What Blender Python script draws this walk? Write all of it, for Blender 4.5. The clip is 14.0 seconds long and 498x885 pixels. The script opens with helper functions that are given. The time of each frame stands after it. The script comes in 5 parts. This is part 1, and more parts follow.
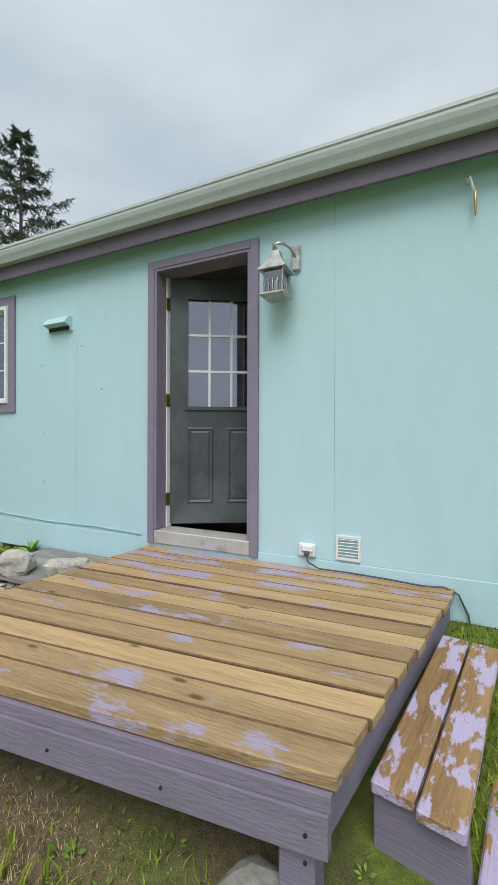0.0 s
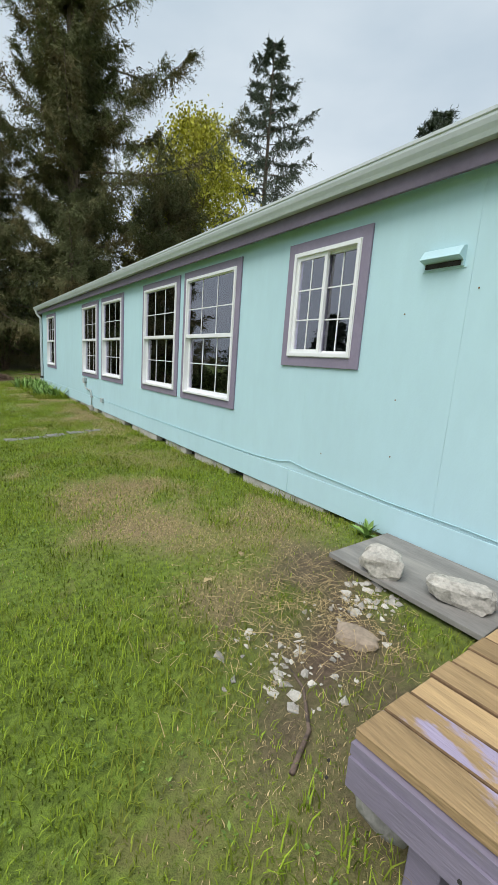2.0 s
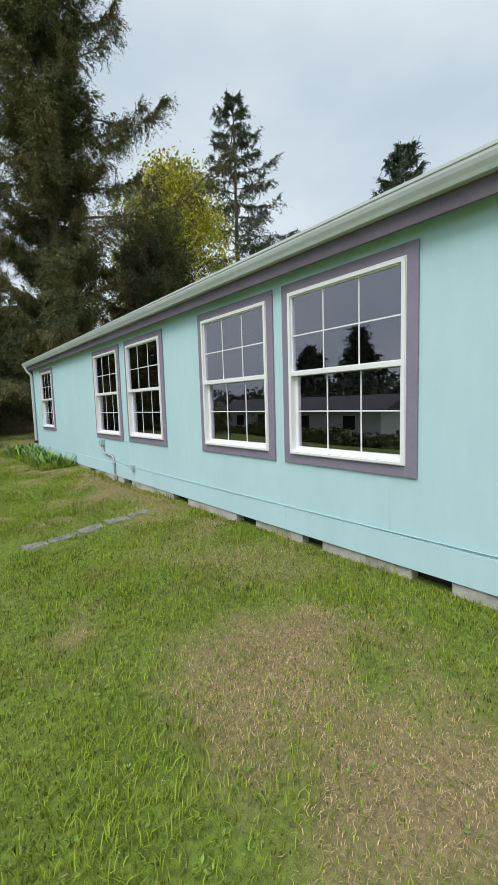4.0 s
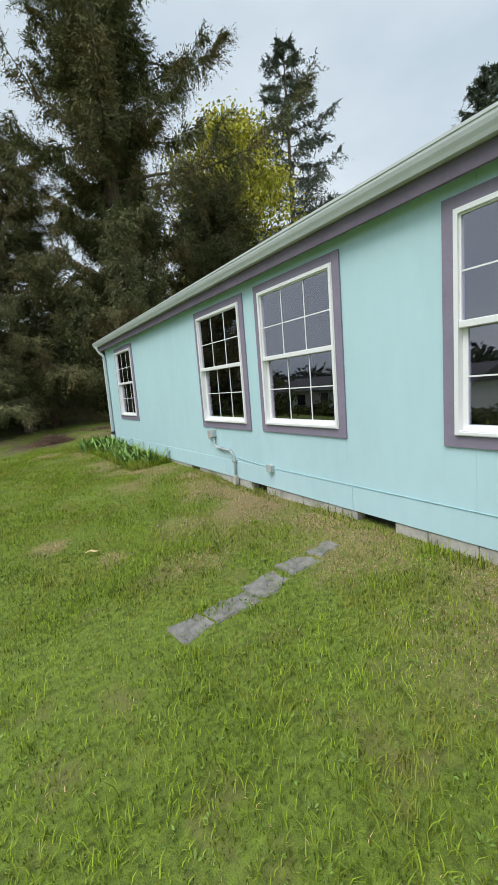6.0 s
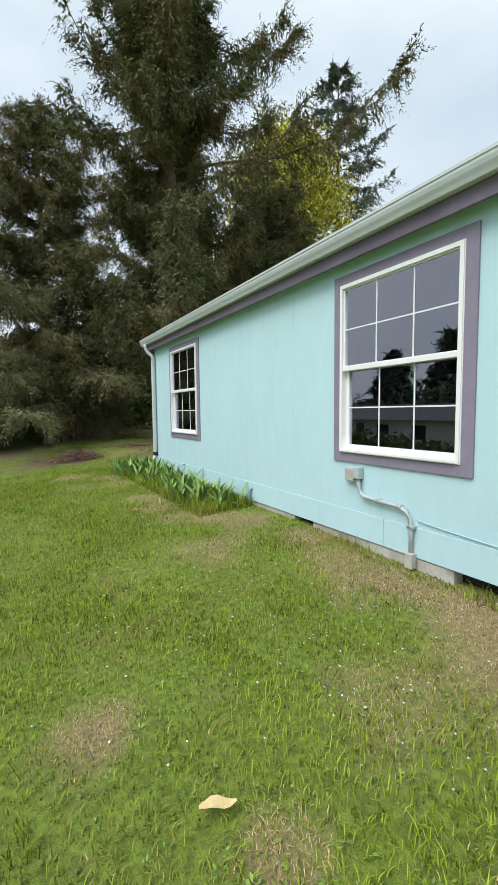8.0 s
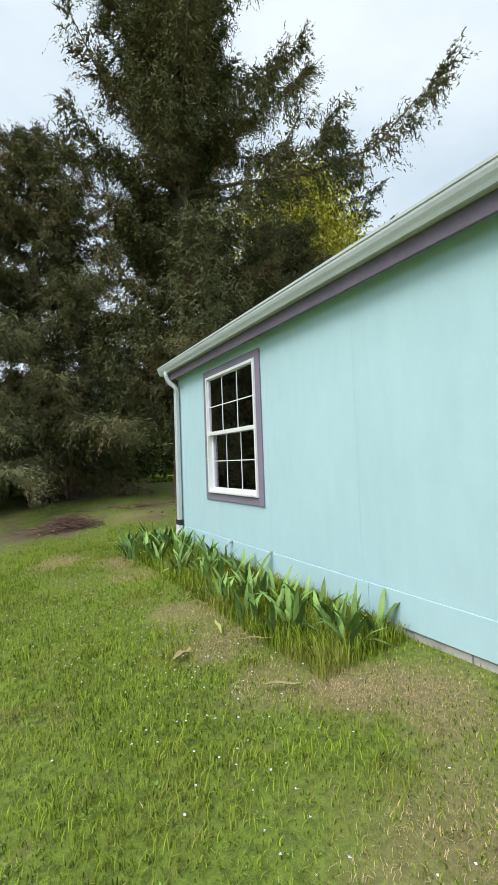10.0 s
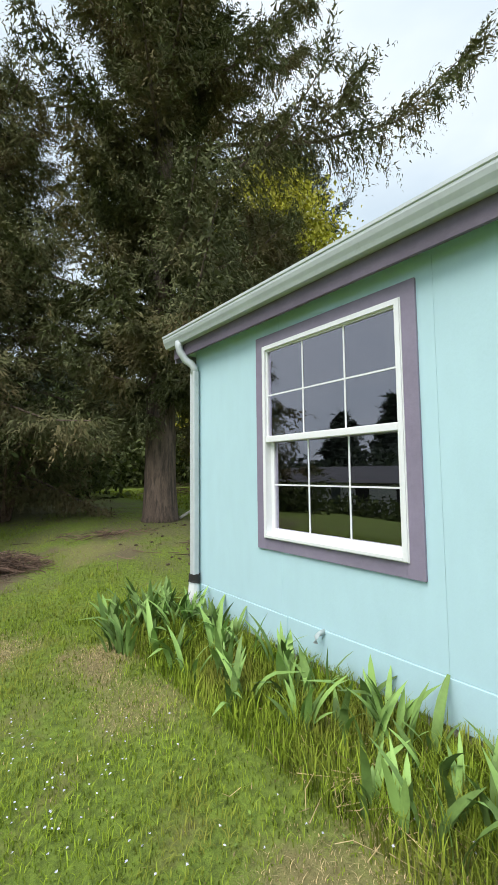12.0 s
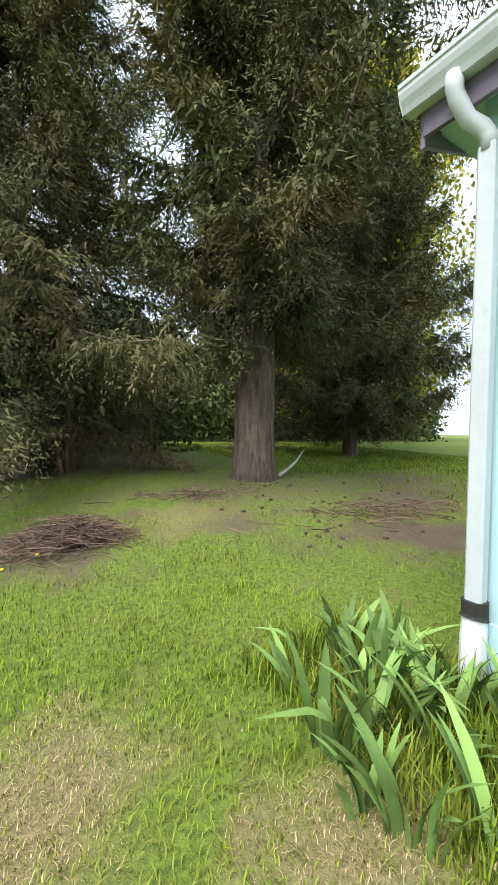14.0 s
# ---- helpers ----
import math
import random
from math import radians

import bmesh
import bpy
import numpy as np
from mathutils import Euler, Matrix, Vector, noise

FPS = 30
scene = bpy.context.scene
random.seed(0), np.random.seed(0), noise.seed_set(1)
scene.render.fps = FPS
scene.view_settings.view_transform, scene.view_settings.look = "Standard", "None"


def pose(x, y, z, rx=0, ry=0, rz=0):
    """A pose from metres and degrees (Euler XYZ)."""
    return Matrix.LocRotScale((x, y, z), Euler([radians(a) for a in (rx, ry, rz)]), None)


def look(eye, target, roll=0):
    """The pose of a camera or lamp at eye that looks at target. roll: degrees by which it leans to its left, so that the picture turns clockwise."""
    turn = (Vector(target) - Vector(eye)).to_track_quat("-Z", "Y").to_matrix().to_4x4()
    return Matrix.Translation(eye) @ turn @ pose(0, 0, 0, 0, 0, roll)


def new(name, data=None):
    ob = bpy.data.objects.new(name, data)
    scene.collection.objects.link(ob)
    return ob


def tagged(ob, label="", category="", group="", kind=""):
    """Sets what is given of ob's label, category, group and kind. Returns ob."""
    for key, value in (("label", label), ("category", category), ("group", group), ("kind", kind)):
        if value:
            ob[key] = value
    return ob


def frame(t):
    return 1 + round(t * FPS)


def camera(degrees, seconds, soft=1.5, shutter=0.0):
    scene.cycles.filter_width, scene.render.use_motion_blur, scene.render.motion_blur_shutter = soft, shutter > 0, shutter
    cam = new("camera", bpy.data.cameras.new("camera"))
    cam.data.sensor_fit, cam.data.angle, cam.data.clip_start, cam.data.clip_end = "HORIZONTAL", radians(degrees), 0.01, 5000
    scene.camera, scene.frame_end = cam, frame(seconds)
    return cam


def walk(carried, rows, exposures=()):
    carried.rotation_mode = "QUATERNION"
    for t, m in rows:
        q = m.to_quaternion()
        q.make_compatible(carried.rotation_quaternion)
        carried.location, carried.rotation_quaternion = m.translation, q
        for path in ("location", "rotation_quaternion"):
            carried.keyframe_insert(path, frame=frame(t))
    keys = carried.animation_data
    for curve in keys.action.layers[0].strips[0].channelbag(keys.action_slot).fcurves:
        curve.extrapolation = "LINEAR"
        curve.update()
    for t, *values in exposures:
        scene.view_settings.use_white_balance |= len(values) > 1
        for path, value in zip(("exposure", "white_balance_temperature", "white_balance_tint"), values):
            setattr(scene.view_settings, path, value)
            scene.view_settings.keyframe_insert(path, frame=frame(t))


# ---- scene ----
cam = camera(63.1, 14.0)
PATH = [
    (0.0, look((-2.510, -1.613, 1.121), (-0.706, -0.748, 1.114), 0.2)),
    (0.5, look((-2.532, -1.132, 1.148), (-0.980, 0.123, 1.019), -0.2)),
    (1.0, look((-2.454, -0.616, 1.041), (-1.022, 0.777, 0.947), 2.4)),
    (1.5, look((-2.310, -0.075, 0.960), (-0.915, 1.356, 0.860), 7.2)),
    (2.0, look((-2.675, -0.158, 1.359), (-1.506, 1.422, 0.986), 4.1)),
    (2.2, look((-2.717, 0.020, 1.399), (-1.688, 1.679, 0.964), 1.7)),
    (4.3, look((-2.817, 2.649, 1.429), (-1.554, 4.19, 1.254), -2.0)),
    (4.5, look((-2.809, 2.903, 1.401), (-1.576, 4.468, 1.219), -2.4)),
    (5, look((-2.833, 3.689, 1.383), (-1.696, 5.321, 1.17), -3.5)),
    (5.5, look((-2.89, 4.275, 1.424), (-1.804, 5.937, 1.18), -4.3)),
    (6, look((-2.813, 4.968, 1.384), (-1.755, 6.643, 1.111), -4.5)),
    (6.5, look((-2.83, 5.679, 1.351), (-1.759, 7.348, 1.094), -4.1)),
    (7, look((-2.728, 6.336, 1.27), (-1.586, 7.973, 1.143), -1.5)),
    (7.5, look((-2.764, 7.101, 1.301), (-1.672, 8.774, 1.212), -1.0)),
    (8, look((-2.723, 7.733, 1.291), (-1.706, 9.449, 1.141), -0.6)),
    (8.2, look((-2.698, 8.005, 1.294), (-1.705, 9.732, 1.117), -0.4)),
    (10.3, look((-2.356, 10.73, 1.338), (-1.282, 12.414, 1.443), -2.0)),
    (10.5, look((-2.362, 11.01, 1.365), (-1.242, 12.664, 1.456), -1.0)),
    (11, look((-2.32, 11.646, 1.409), (-1.145, 13.259, 1.54), -0.9)),
    (11.5, look((-2.247, 12.177, 1.447), (-1.017, 13.746, 1.608), -1.1)),
    (12, look((-2.155, 12.773, 1.431), (-0.886, 14.312, 1.576), -0.6)),
    (12.5, look((-2.105, 13.39, 1.367), (-0.848, 14.945, 1.422), -0.4)),
    (13, look((-2.033, 14.044, 1.314), (-0.835, 15.645, 1.276), -0.3)),
    (13.5, look((-1.998, 14.671, 1.245), (-0.872, 16.321, 1.142), -0.1)),
    (14, look((-1.853, 15.227, 1.193), (-0.767, 16.905, 1.139), 0.9)),
]
walk(cam, PATH, [(0.0, -0.18), (1.0, -0.12), (2.0, 0.0), (5.0, 0.0), (8.0, 0.25), (11.0, 0.3), (12.5, 0.38), (13.2, 0.46), (14.0, 0.92)])

# ---- light: a bright overcast sky ----
SUN_ELEV, SUN_AZ = radians(56), radians(254)
world = bpy.data.worlds.new("overcast_sky")
scene.world = world
world.use_nodes = True
wn, wl = world.node_tree.nodes, world.node_tree.links
wn.clear()
w_out = wn.new("ShaderNodeOutputWorld")
w_bg = wn.new("ShaderNodeBackground")
w_sky = wn.new("ShaderNodeTexSky")
w_sky.sky_type, w_sky.sun_disc = "NISHITA", False
w_sky.sun_elevation, w_sky.sun_rotation = SUN_ELEV, SUN_AZ
w_dim = wn.new("ShaderNodeVectorMath")
w_dim.operation = "SCALE"
w_dim.inputs["Scale"].default_value = 0.11
w_co = wn.new("ShaderNodeTexCoord")
w_map = wn.new("ShaderNodeMapping")
w_map.inputs["Scale"].default_value = (1.0, 1.0, 2.6)
w_noise = wn.new("ShaderNodeTexNoise")
w_noise.inputs["Scale"].default_value = 1.7
w_noise.inputs["Detail"].default_value = 5.0
w_noise.inputs["Roughness"].default_value = 0.5
w_ramp = wn.new("ShaderNodeValToRGB")
w_ramp.color_ramp.elements[0].position, w_ramp.color_ramp.elements[0].color = 0.34, (0.58, 0.69, 0.78, 1)
w_ramp.color_ramp.elements[1].position, w_ramp.color_ramp.elements[1].color = 0.68, (0.82, 0.90, 0.96, 1)
w_mix = wn.new("ShaderNodeMix")
w_mix.data_type = "RGBA"
w_mix.inputs[0].default_value = 0.9
wl.new(w_sky.outputs[0], w_dim.inputs[0])
wl.new(w_co.outputs["Generated"], w_map.inputs[0])
wl.new(w_map.outputs[0], w_noise.inputs["Vector"])
wl.new(w_noise.outputs["Fac"], w_ramp.inputs[0])
wl.new(w_dim.outputs[0], w_mix.inputs[6])
wl.new(w_ramp.outputs[0], w_mix.inputs[7])
wl.new(w_mix.outputs[2], w_bg.inputs[0])
wl.new(w_bg.outputs[0], w_out.inputs[0])
w_bg.inputs[1].default_value = 1.0

sun = new("sun", bpy.data.lights.new("sun", "SUN"))
sun.data.energy, sun.data.angle, sun.data.color = 2.7, radians(40), (1.0, 0.97, 0.93)
sun.matrix_world = look((-20, -6, 31), (0, 0, 0))


# ---- materials ----
def mat(name, color, rough=0.6, metal=0.0, vary=0.12, scale=8.0, bump=0.0, bscale=60.0, second=None, patch=None,
        stretch=(1, 1, 1), by_object=0.0, by_island=0.0, spec=0.5, detail=4.0):
    """A procedural surface: a base colour, broad and fine variation, a second colour in worn patches, and relief."""
    m = bpy.data.materials.new(name)
    m.use_nodes = True
    n, l = m.node_tree.nodes, m.node_tree.links
    b = n["Principled BSDF"]
    b.inputs["Roughness"].default_value, b.inputs["Metallic"].default_value = rough, metal
    b.inputs["Specular IOR Level"].default_value = spec
    co = n.new("ShaderNodeTexCoord")
    mp = n.new("ShaderNodeMapping")
    mp.inputs["Scale"].default_value = stretch
    l.new(co.outputs["Object"], mp.inputs[0])

    def noisy(s, d=detail, r=0.6):
        t = n.new("ShaderNodeTexNoise")
        t.inputs["Scale"].default_value, t.inputs["Detail"].default_value, t.inputs["Roughness"].default_value = s, d, r
        l.new(mp.outputs[0], t.inputs["Vector"])
        return t.outputs["Fac"]

    def math_node(op, a, c):
        t = n.new("ShaderNodeMath")
        t.operation = op
        for i, v in enumerate((a, c)):
            if isinstance(v, (int, float)):
                t.inputs[i].default_value = v
            else:
                l.new(v, t.inputs[i])
        return t.outputs[0]

    fac = math_node("ADD", math_node("MULTIPLY", noisy(scale), 0.6), math_node("MULTIPLY", noisy(scale * 9), 0.4))
    if by_object:
        oi = n.new("ShaderNodeObjectInfo")
        fac = math_node("ADD", fac, math_node("MULTIPLY", math_node("SUBTRACT", oi.outputs["Random"], 0.5), by_object))
    if by_island:
        ge = n.new("ShaderNodeNewGeometry")
        fac = math_node("ADD", fac, math_node("MULTIPLY", math_node("SUBTRACT", ge.outputs["Random Per Island"], 0.5), by_island))
    ramp = n.new("ShaderNodeValToRGB")
    lo = tuple(max(0.0, c * (1 - 2.2 * vary)) for c in color)
    hi = tuple(min(1.0, c * (1 + 2.2 * vary)) for c in color)
    ramp.color_ramp.elements[0].position, ramp.color_ramp.elements[0].color = 0.25, (*lo, 1)
    ramp.color_ramp.elements[1].position, ramp.color_ramp.elements[1].color = 0.75, (*hi, 1)
    l.new(fac, ramp.inputs[0])
    last = ramp.outputs[0]
    if second:
        ps, at, soft = patch
        pr = n.new("ShaderNodeValToRGB")
        pr.color_ramp.elements[0].position, pr.color_ramp.elements[1].position = at - soft, at + soft
        l.new(noisy(ps, 6.0, 0.65), pr.inputs[0])
        mx = n.new("ShaderNodeMix")
        mx.data_type = "RGBA"
        l.new(pr.outputs[0], mx.inputs[0])
        l.new(last, mx.inputs[6])
        mx.inputs[7].default_value = (*second, 1)
        last = mx.outputs[2]
    l.new(last, b.inputs["Base Color"])
    if bump:
        bp = n.new("ShaderNodeBump")
        bp.inputs["Strength"].default_value, bp.inputs["Distance"].default_value = bump, 0.01
        l.new(noisy(bscale), bp.inputs["Height"])
        l.new(bp.outputs[0], b.inputs["Normal"])
    return m


M_AQUA = mat("aqua_paint", (0.480, 0.685, 0.742), 0.55, vary=0.035, scale=0.9, bump=0.12, bscale=90, stretch=(1, 1, 0.35), spec=0.3)
M_MAUVE = mat("mauve_paint", (0.25, 0.217, 0.292), 0.55, vary=0.07, scale=3, bump=0.15, bscale=70, spec=0.3)
# the mauve paint again, darkened to stand in for the gutter's shade
M_FASCIA = mat("fascia_mauve_with_gutter_shade", (0.150, 0.125, 0.168), 0.55, vary=0.10, scale=3, bump=0.15, bscale=70, spec=0.3)
M_VINYL = mat("white_vinyl", (0.82, 0.83, 0.84), 0.35, vary=0.02, scale=5)
M_GUTTER = mat("gutter_enamel", (0.54, 0.58, 0.60), 0.4, vary=0.05, scale=3, second=(0.36, 0.40, 0.37), patch=(5, 0.72, 0.08), spec=0.4)
M_SHINGLE = mat("asphalt_shingle", (0.11, 0.11, 0.115), 0.95, vary=0.25, scale=6, bump=0.4, bscale=200)
M_CONC = mat("old_concrete", (0.46, 0.44, 0.40), 0.9, vary=0.16, scale=4, bump=0.35, bscale=60, second=(0.25, 0.24, 0.20), patch=(3, 0.62, 0.1))
M_DARK = mat("black_parts_and_crawl_shade", (0.03, 0.028, 0.025), 0.95, vary=0.3)
M_INWALL = mat("interior_paint", (0.72, 0.71, 0.68), 0.8, vary=0.03)
M_INFLOOR = mat("interior_vinyl_floor", (0.20, 0.16, 0.12), 0.5, vary=0.12, stretch=(1, 6, 1))
M_SOIL = mat("bare_soil", (0.15, 0.11, 0.075), 0.95, vary=0.3, scale=8, bump=0.6, bscale=50)


def glass_mat():
    m = bpy.data.materials.new("window_glass")
    m.use_nodes = True
    n, l = m.node_tree.nodes, m.node_tree.links
    n.remove(n["Principled BSDF"])
    out = n["Material Output"]
    tr = n.new("ShaderNodeBsdfTransparent")
    tr.inputs[0].default_value = (0.72, 0.74, 0.76, 1)
    gl = n.new("ShaderNodeBsdfGlossy")
    gl.inputs["Roughness"].default_value = 0.0
    gl.inputs["Color"].default_value = (0.90, 0.88, 0.97, 1)
    fr = n.new("ShaderNodeFresnel")
    fr.inputs["IOR"].default_value = 3.0
    mx = n.new("ShaderNodeMixShader")
    l.new(fr.outputs[0], mx.inputs[0])
    l.new(tr.outputs[0], mx.inputs[1])
    l.new(gl.outputs[0], mx.inputs[2])
    l.new(mx.outputs[0], out.inputs[0])
    return m


M_GLASS = glass_mat()


# ---- mesh helpers ----
def part(name, bm, material, parent=None, label="", smooth=False):
    """Links a bmesh as one mesh object, under parent if one is given."""
    me = bpy.data.meshes.new(name)
    bm.to_mesh(me)
    bm.free()
    me.materials.append(material)
    if smooth:
        for p in me.polygons:
            p.use_smooth = True
    ob = new(name, me)
    if parent:
        ob.parent = parent
    if label:
        tagged(ob, label)
    return ob


def empty(name, loc=(0, 0, 0)):
    ob = new(name)
    ob.location = loc
    ob.empty_display_size = 0.1
    return ob


def add_box(bm, x0, x1, y0, y1, z0, z1, bevel=0.0, m=None):
    """Adds a box to bm, its edges rounded by bevel."""
    r = bmesh.ops.create_cube(bm, size=1.0)
    vs = r["verts"]
    for v in vs:
        v.co = Vector(((x0 + x1) / 2 + v.co.x * (x1 - x0), (y0 + y1) / 2 + v.co.y * (y1 - y0), (z0 + z1) / 2 + v.co.z * (z1 - z0)))
    if bevel:
        es = list({e for v in vs for e in v.link_edges})
        r = bmesh.ops.bevel(bm, geom=es, offset=bevel, segments=1, affect="EDGES")
        vs = list({v for f in r["faces"] for v in f.verts} | {v for v in vs if v.is_valid})
    if m:
        for v in vs:
            v.co = m @ v.co
    return vs


def box_bm(*a, bevel=0.0, m=None):
    bm = bmesh.new()
    add_box(bm, *a, bevel=bevel, m=m)
    return bm


def tube_bm(points, radii, sides=8, bm=None, caps=True):
    """A tapered tube through points."""
    bm = bm or bmesh.new()
    pts = [Vector(p) for p in points]
    if isinstance(radii, (int, float)):
        radii = [radii] * len(pts)
    rings = []
    for i, p in enumerate(pts):
        d = (pts[min(i + 1, len(pts) - 1)] - pts[max(i - 1, 0)]).normalized()
        u = d.cross(Vector((0, 0, 1)) if abs(d.z) < 0.9 else Vector((1, 0, 0))).normalized()
        w = d.cross(u)
        rings.append([bm.verts.new(p + (u * math.cos(a) + w * math.sin(a)) * radii[i])
                      for a in (2 * math.pi * k / sides for k in range(sides))])
    for a, b in zip(rings, rings[1:]):
        for k in range(sides):
            bm.faces.new((a[k], a[(k + 1) % sides], b[(k + 1) % sides], b[k]))
    if caps:
        bm.faces.new(rings[0][::-1])
        bm.faces.new(rings[-1])
    return bm


def extrude_y(profile, y0, y1, bm=None):
    """A closed (x, z) profile swept along y."""
    bm = bm or bmesh.new()
    a = [bm.verts.new((x, y0, z)) for x, z in profile]
    b = [bm.verts.new((x, y1, z)) for x, z in profile]
    k = len(profile)
    for i in range(k):
        bm.faces.new((a[i], a[(i + 1) % k], b[(i + 1) % k], b[i]))
    bm.faces.new(a[::-1])
    bm.faces.new(b)
    bmesh.ops.recalc_face_normals(bm, faces=bm.faces)
    return bm


def smooth01(a, b, x):
    t = min(1.0, max(0.0, (x - a) / (b - a)))
    return t * t * (3 - 2 * t)


# ---- ground ----
def ground_z(x, y):
    """The lie of the land: it falls gently away from the house and rises beyond its end, towards the firs."""
    z = 0.03 + 0.06 * max(-3.5, min(0.0, x)) + 0.01 * max(0.0, min(6.0, -x - 3.5))
    z += 0.05 * smooth01(9.5, 12.5, y)
    z += 0.24 * smooth01(17.5, 21.5, y) * smooth01(-2.5, 2.0, x)
    z += 0.035 * max(0.0, min(14.0, y - 22.0))
    z += 0.10 * (1 - smooth01(0.5, 3.5, y)) * smooth01(-2.2, -0.6, x)
    z -= 0.125 * max(0.0, min(17.0, -x - 6.5))
    z += 0.022 * noise.noise(Vector((x * 0.7, y * 0.7, 0.0))) + 0.010 * noise.noise(Vector((x * 2.6, y * 2.6, 3.0)))
    return z


# bare or dry places in the lawn: x, y, radius, how bare
DRY = [(-1.95, -0.4, 0.8, 0.7), (-1.85, 0.5, 0.5, 0.4), (-1.45, 2.9, 0.62, 1.0), (-1.35, 3.85, 0.75, 0.95), (-1.4, 1.75, 0.4, 0.7), (-0.6, 2.4, 0.7, 0.75), (-0.55, 5.0, 0.7, 0.5), (-0.45, 8.6, 0.75, 0.8), (-0.5, 7.2, 0.6, 0.6),
       (-1.6, 8.0, 0.35, 0.5), (-2.47, 9.55, 0.22, 0.9), (-2.06, 8.64, 0.16, 0.8), (-0.95, 13.6, 0.5, 0.55), (-0.96, 15.95, 0.38, 0.8), (-1.0, 15.2, 0.35, 0.5), (-1.72, 16.65, 0.40, 0.85),
       (-1.0, 12.4, 0.35, 0.5), (0.2, 19.6, 0.8, 0.5), (-0.9, 6.0, 0.5, 0.4), (-2.0, 5.3, 0.25, 0.3), (-1.1, 11.2, 0.5, 0.5), (-0.35, 10.2, 0.5, 0.8), (-0.45, 11.7, 0.45, 0.8), (-1.0, 12.9, 0.35, 0.6), (-2.17, 5.02, 0.14, 0.95), (-0.7, 11.95, 0.30, 0.9), (-0.2, 7.9, 0.5, 0.9), (-0.25, 6.3, 0.45, 0.6), (-0.22, 8.5, 0.42, 1.0), (-0.28, 9.1, 0.48, 1.0), (-0.30, 9.8, 0.45, 1.0), (-0.20, 10.8, 0.40, 0.9), (-0.2, 7.3, 0.35, 0.8), (-1.3, 8.9, 0.4, 0.5)]
# the patch at (-0.9, -0.3) also paints the deck's shade into the ground
SOIL = [(-1.2, 1.02, 0.62, 1.0), (-0.75, 1.45, 0.55, 0.9), (-1.67, 0.79, 0.25, 0.9), (-0.9, -0.3, 1.35, 1.0), (-1.95, -0.2, 0.5, 0.45), (-1.8, -1.0, 0.5, 0.4), (2.2, 17.9, 1.1, 1.0), (0.45, 19.1, 0.5, 0.8), (3.6, 19.2, 1.2, 0.9), (2.2, 20.8, 2.2, 0.6), (0.9, 20.4, 0.7, 0.7),
        (-1.7, 19.8, 1.5, 0.9), (-0.3, 21.5, 0.9, 0.5), (-4.5, 23.5, 3.5, 0.95), (0.5, 26.0, 3.5, 0.7), (5.2, 20.4, 1.8, 0.75), (0.6, 18.2, 0.5, 0.4), (-3.3, 9.3, 0.25, 0.6)]


def spots(table, x, y):
    n = 0.55 * noise.noise(Vector((x * 2.1, y * 2.1, 7.0))) + 0.40 * noise.noise(Vector((x * 6.0, y * 6.0, 2.0)))
    v = 0.0
    for px, py, r, s in table:
        d = math.hypot(x - px, y - py) / r + n
        if d < 1.25:
            v = max(v, s * (1 - smooth01(0.25, 1.25, d)))
    return v


def lawn_mat():
    m = mat("lawn_ground", (0.142, 0.203, 0.024), 0.95, vary=0.40, scale=24, bump=1.0, bscale=160, second=(0.19, 0.175, 0.06), patch=(2.2, 0.64, 0.09))
    n, l = m.node_tree.nodes, m.node_tree.links
    b = n["Principled BSDF"]
    last = b.inputs["Base Color"].links[0].from_socket
    for attr, col in (("dry", (0.27, 0.205, 0.105)), ("soil", (0.135, 0.095, 0.065))):
        at = n.new("ShaderNodeAttribute")
        at.attribute_name = attr
        nz = n.new("ShaderNodeTexNoise")
        nz.inputs["Scale"].default_value, nz.inputs["Detail"].default_value, nz.inputs["Roughness"].default_value = 40.0, 8.0, 0.75
        co = n.new("ShaderNodeTexCoord")
        l.new(co.outputs["Object"], nz.inputs["Vector"])
        rp = n.new("ShaderNodeValToRGB")
        rp.color_ramp.elements[0].position, rp.color_ramp.elements[1].position = 0.3, 0.7
        rp.color_ramp.elements[0].color = (*(c * 0.4 for c in col), 1)
        rp.color_ramp.elements[1].color = (*(c * 1.6 for c in col), 1)
        l.new(nz.outputs["Fac"], rp.inputs[0])
        mx = n.new("ShaderNodeMix")
        mx.data_type = "RGBA"
        l.new(at.outputs["Fac"], mx.inputs[0])
        l.new(last, mx.inputs[6])
        l.new(rp.outputs[0], mx.inputs[7])
        last = mx.outputs[2]
    l.new(last, b.inputs["Base Color"])
    return m


M_LAWN = lawn_mat()


def make_ground():
    def axis(a, b, step):
        far = [600, 320, 170, 90, 50, 28, 16, 9, 5, 2.5, 1]
        return [a - f for f in far] + list(np.arange(a, b + 1e-6, step)) + [b + f for f in far[::-1]]
    xs, ys = axis(-7.0, 4.0, 0.14), axis(-4.0, 26.0, 0.14)
    verts = [(x, y, ground_z(x, y)) for y in ys for x in xs]
    w = len(xs)
    faces = [(j * w + i, j * w + i + 1, (j + 1) * w + i + 1, (j + 1) * w + i) for j in range(len(ys) - 1) for i in range(w - 1)]
    me = bpy.data.meshes.new("ground")
    me.from_pydata(verts, [], faces)
    for nm, table in (("dry", DRY), ("soil", SOIL)):
        at = me.attributes.new(nm, "FLOAT", "POINT")
        at.data.foreach_set("value", [spots(table, v[0], v[1]) for v in verts])
    me.materials.append(M_LAWN)
    for p in me.polygons:
        p.use_smooth = True
    return tagged(new("ground", me), "mown green lawn with dry and bare patches", "ground", kind="structure")


make_ground()

# ---- house shell ----
Y0, Y1, DEPTH = -7.0, 16.21, 8.2          # length along y, depth along x
SKIRT, SILL_LINE, WALL_TOP = 0.13, 0.372, 2.66
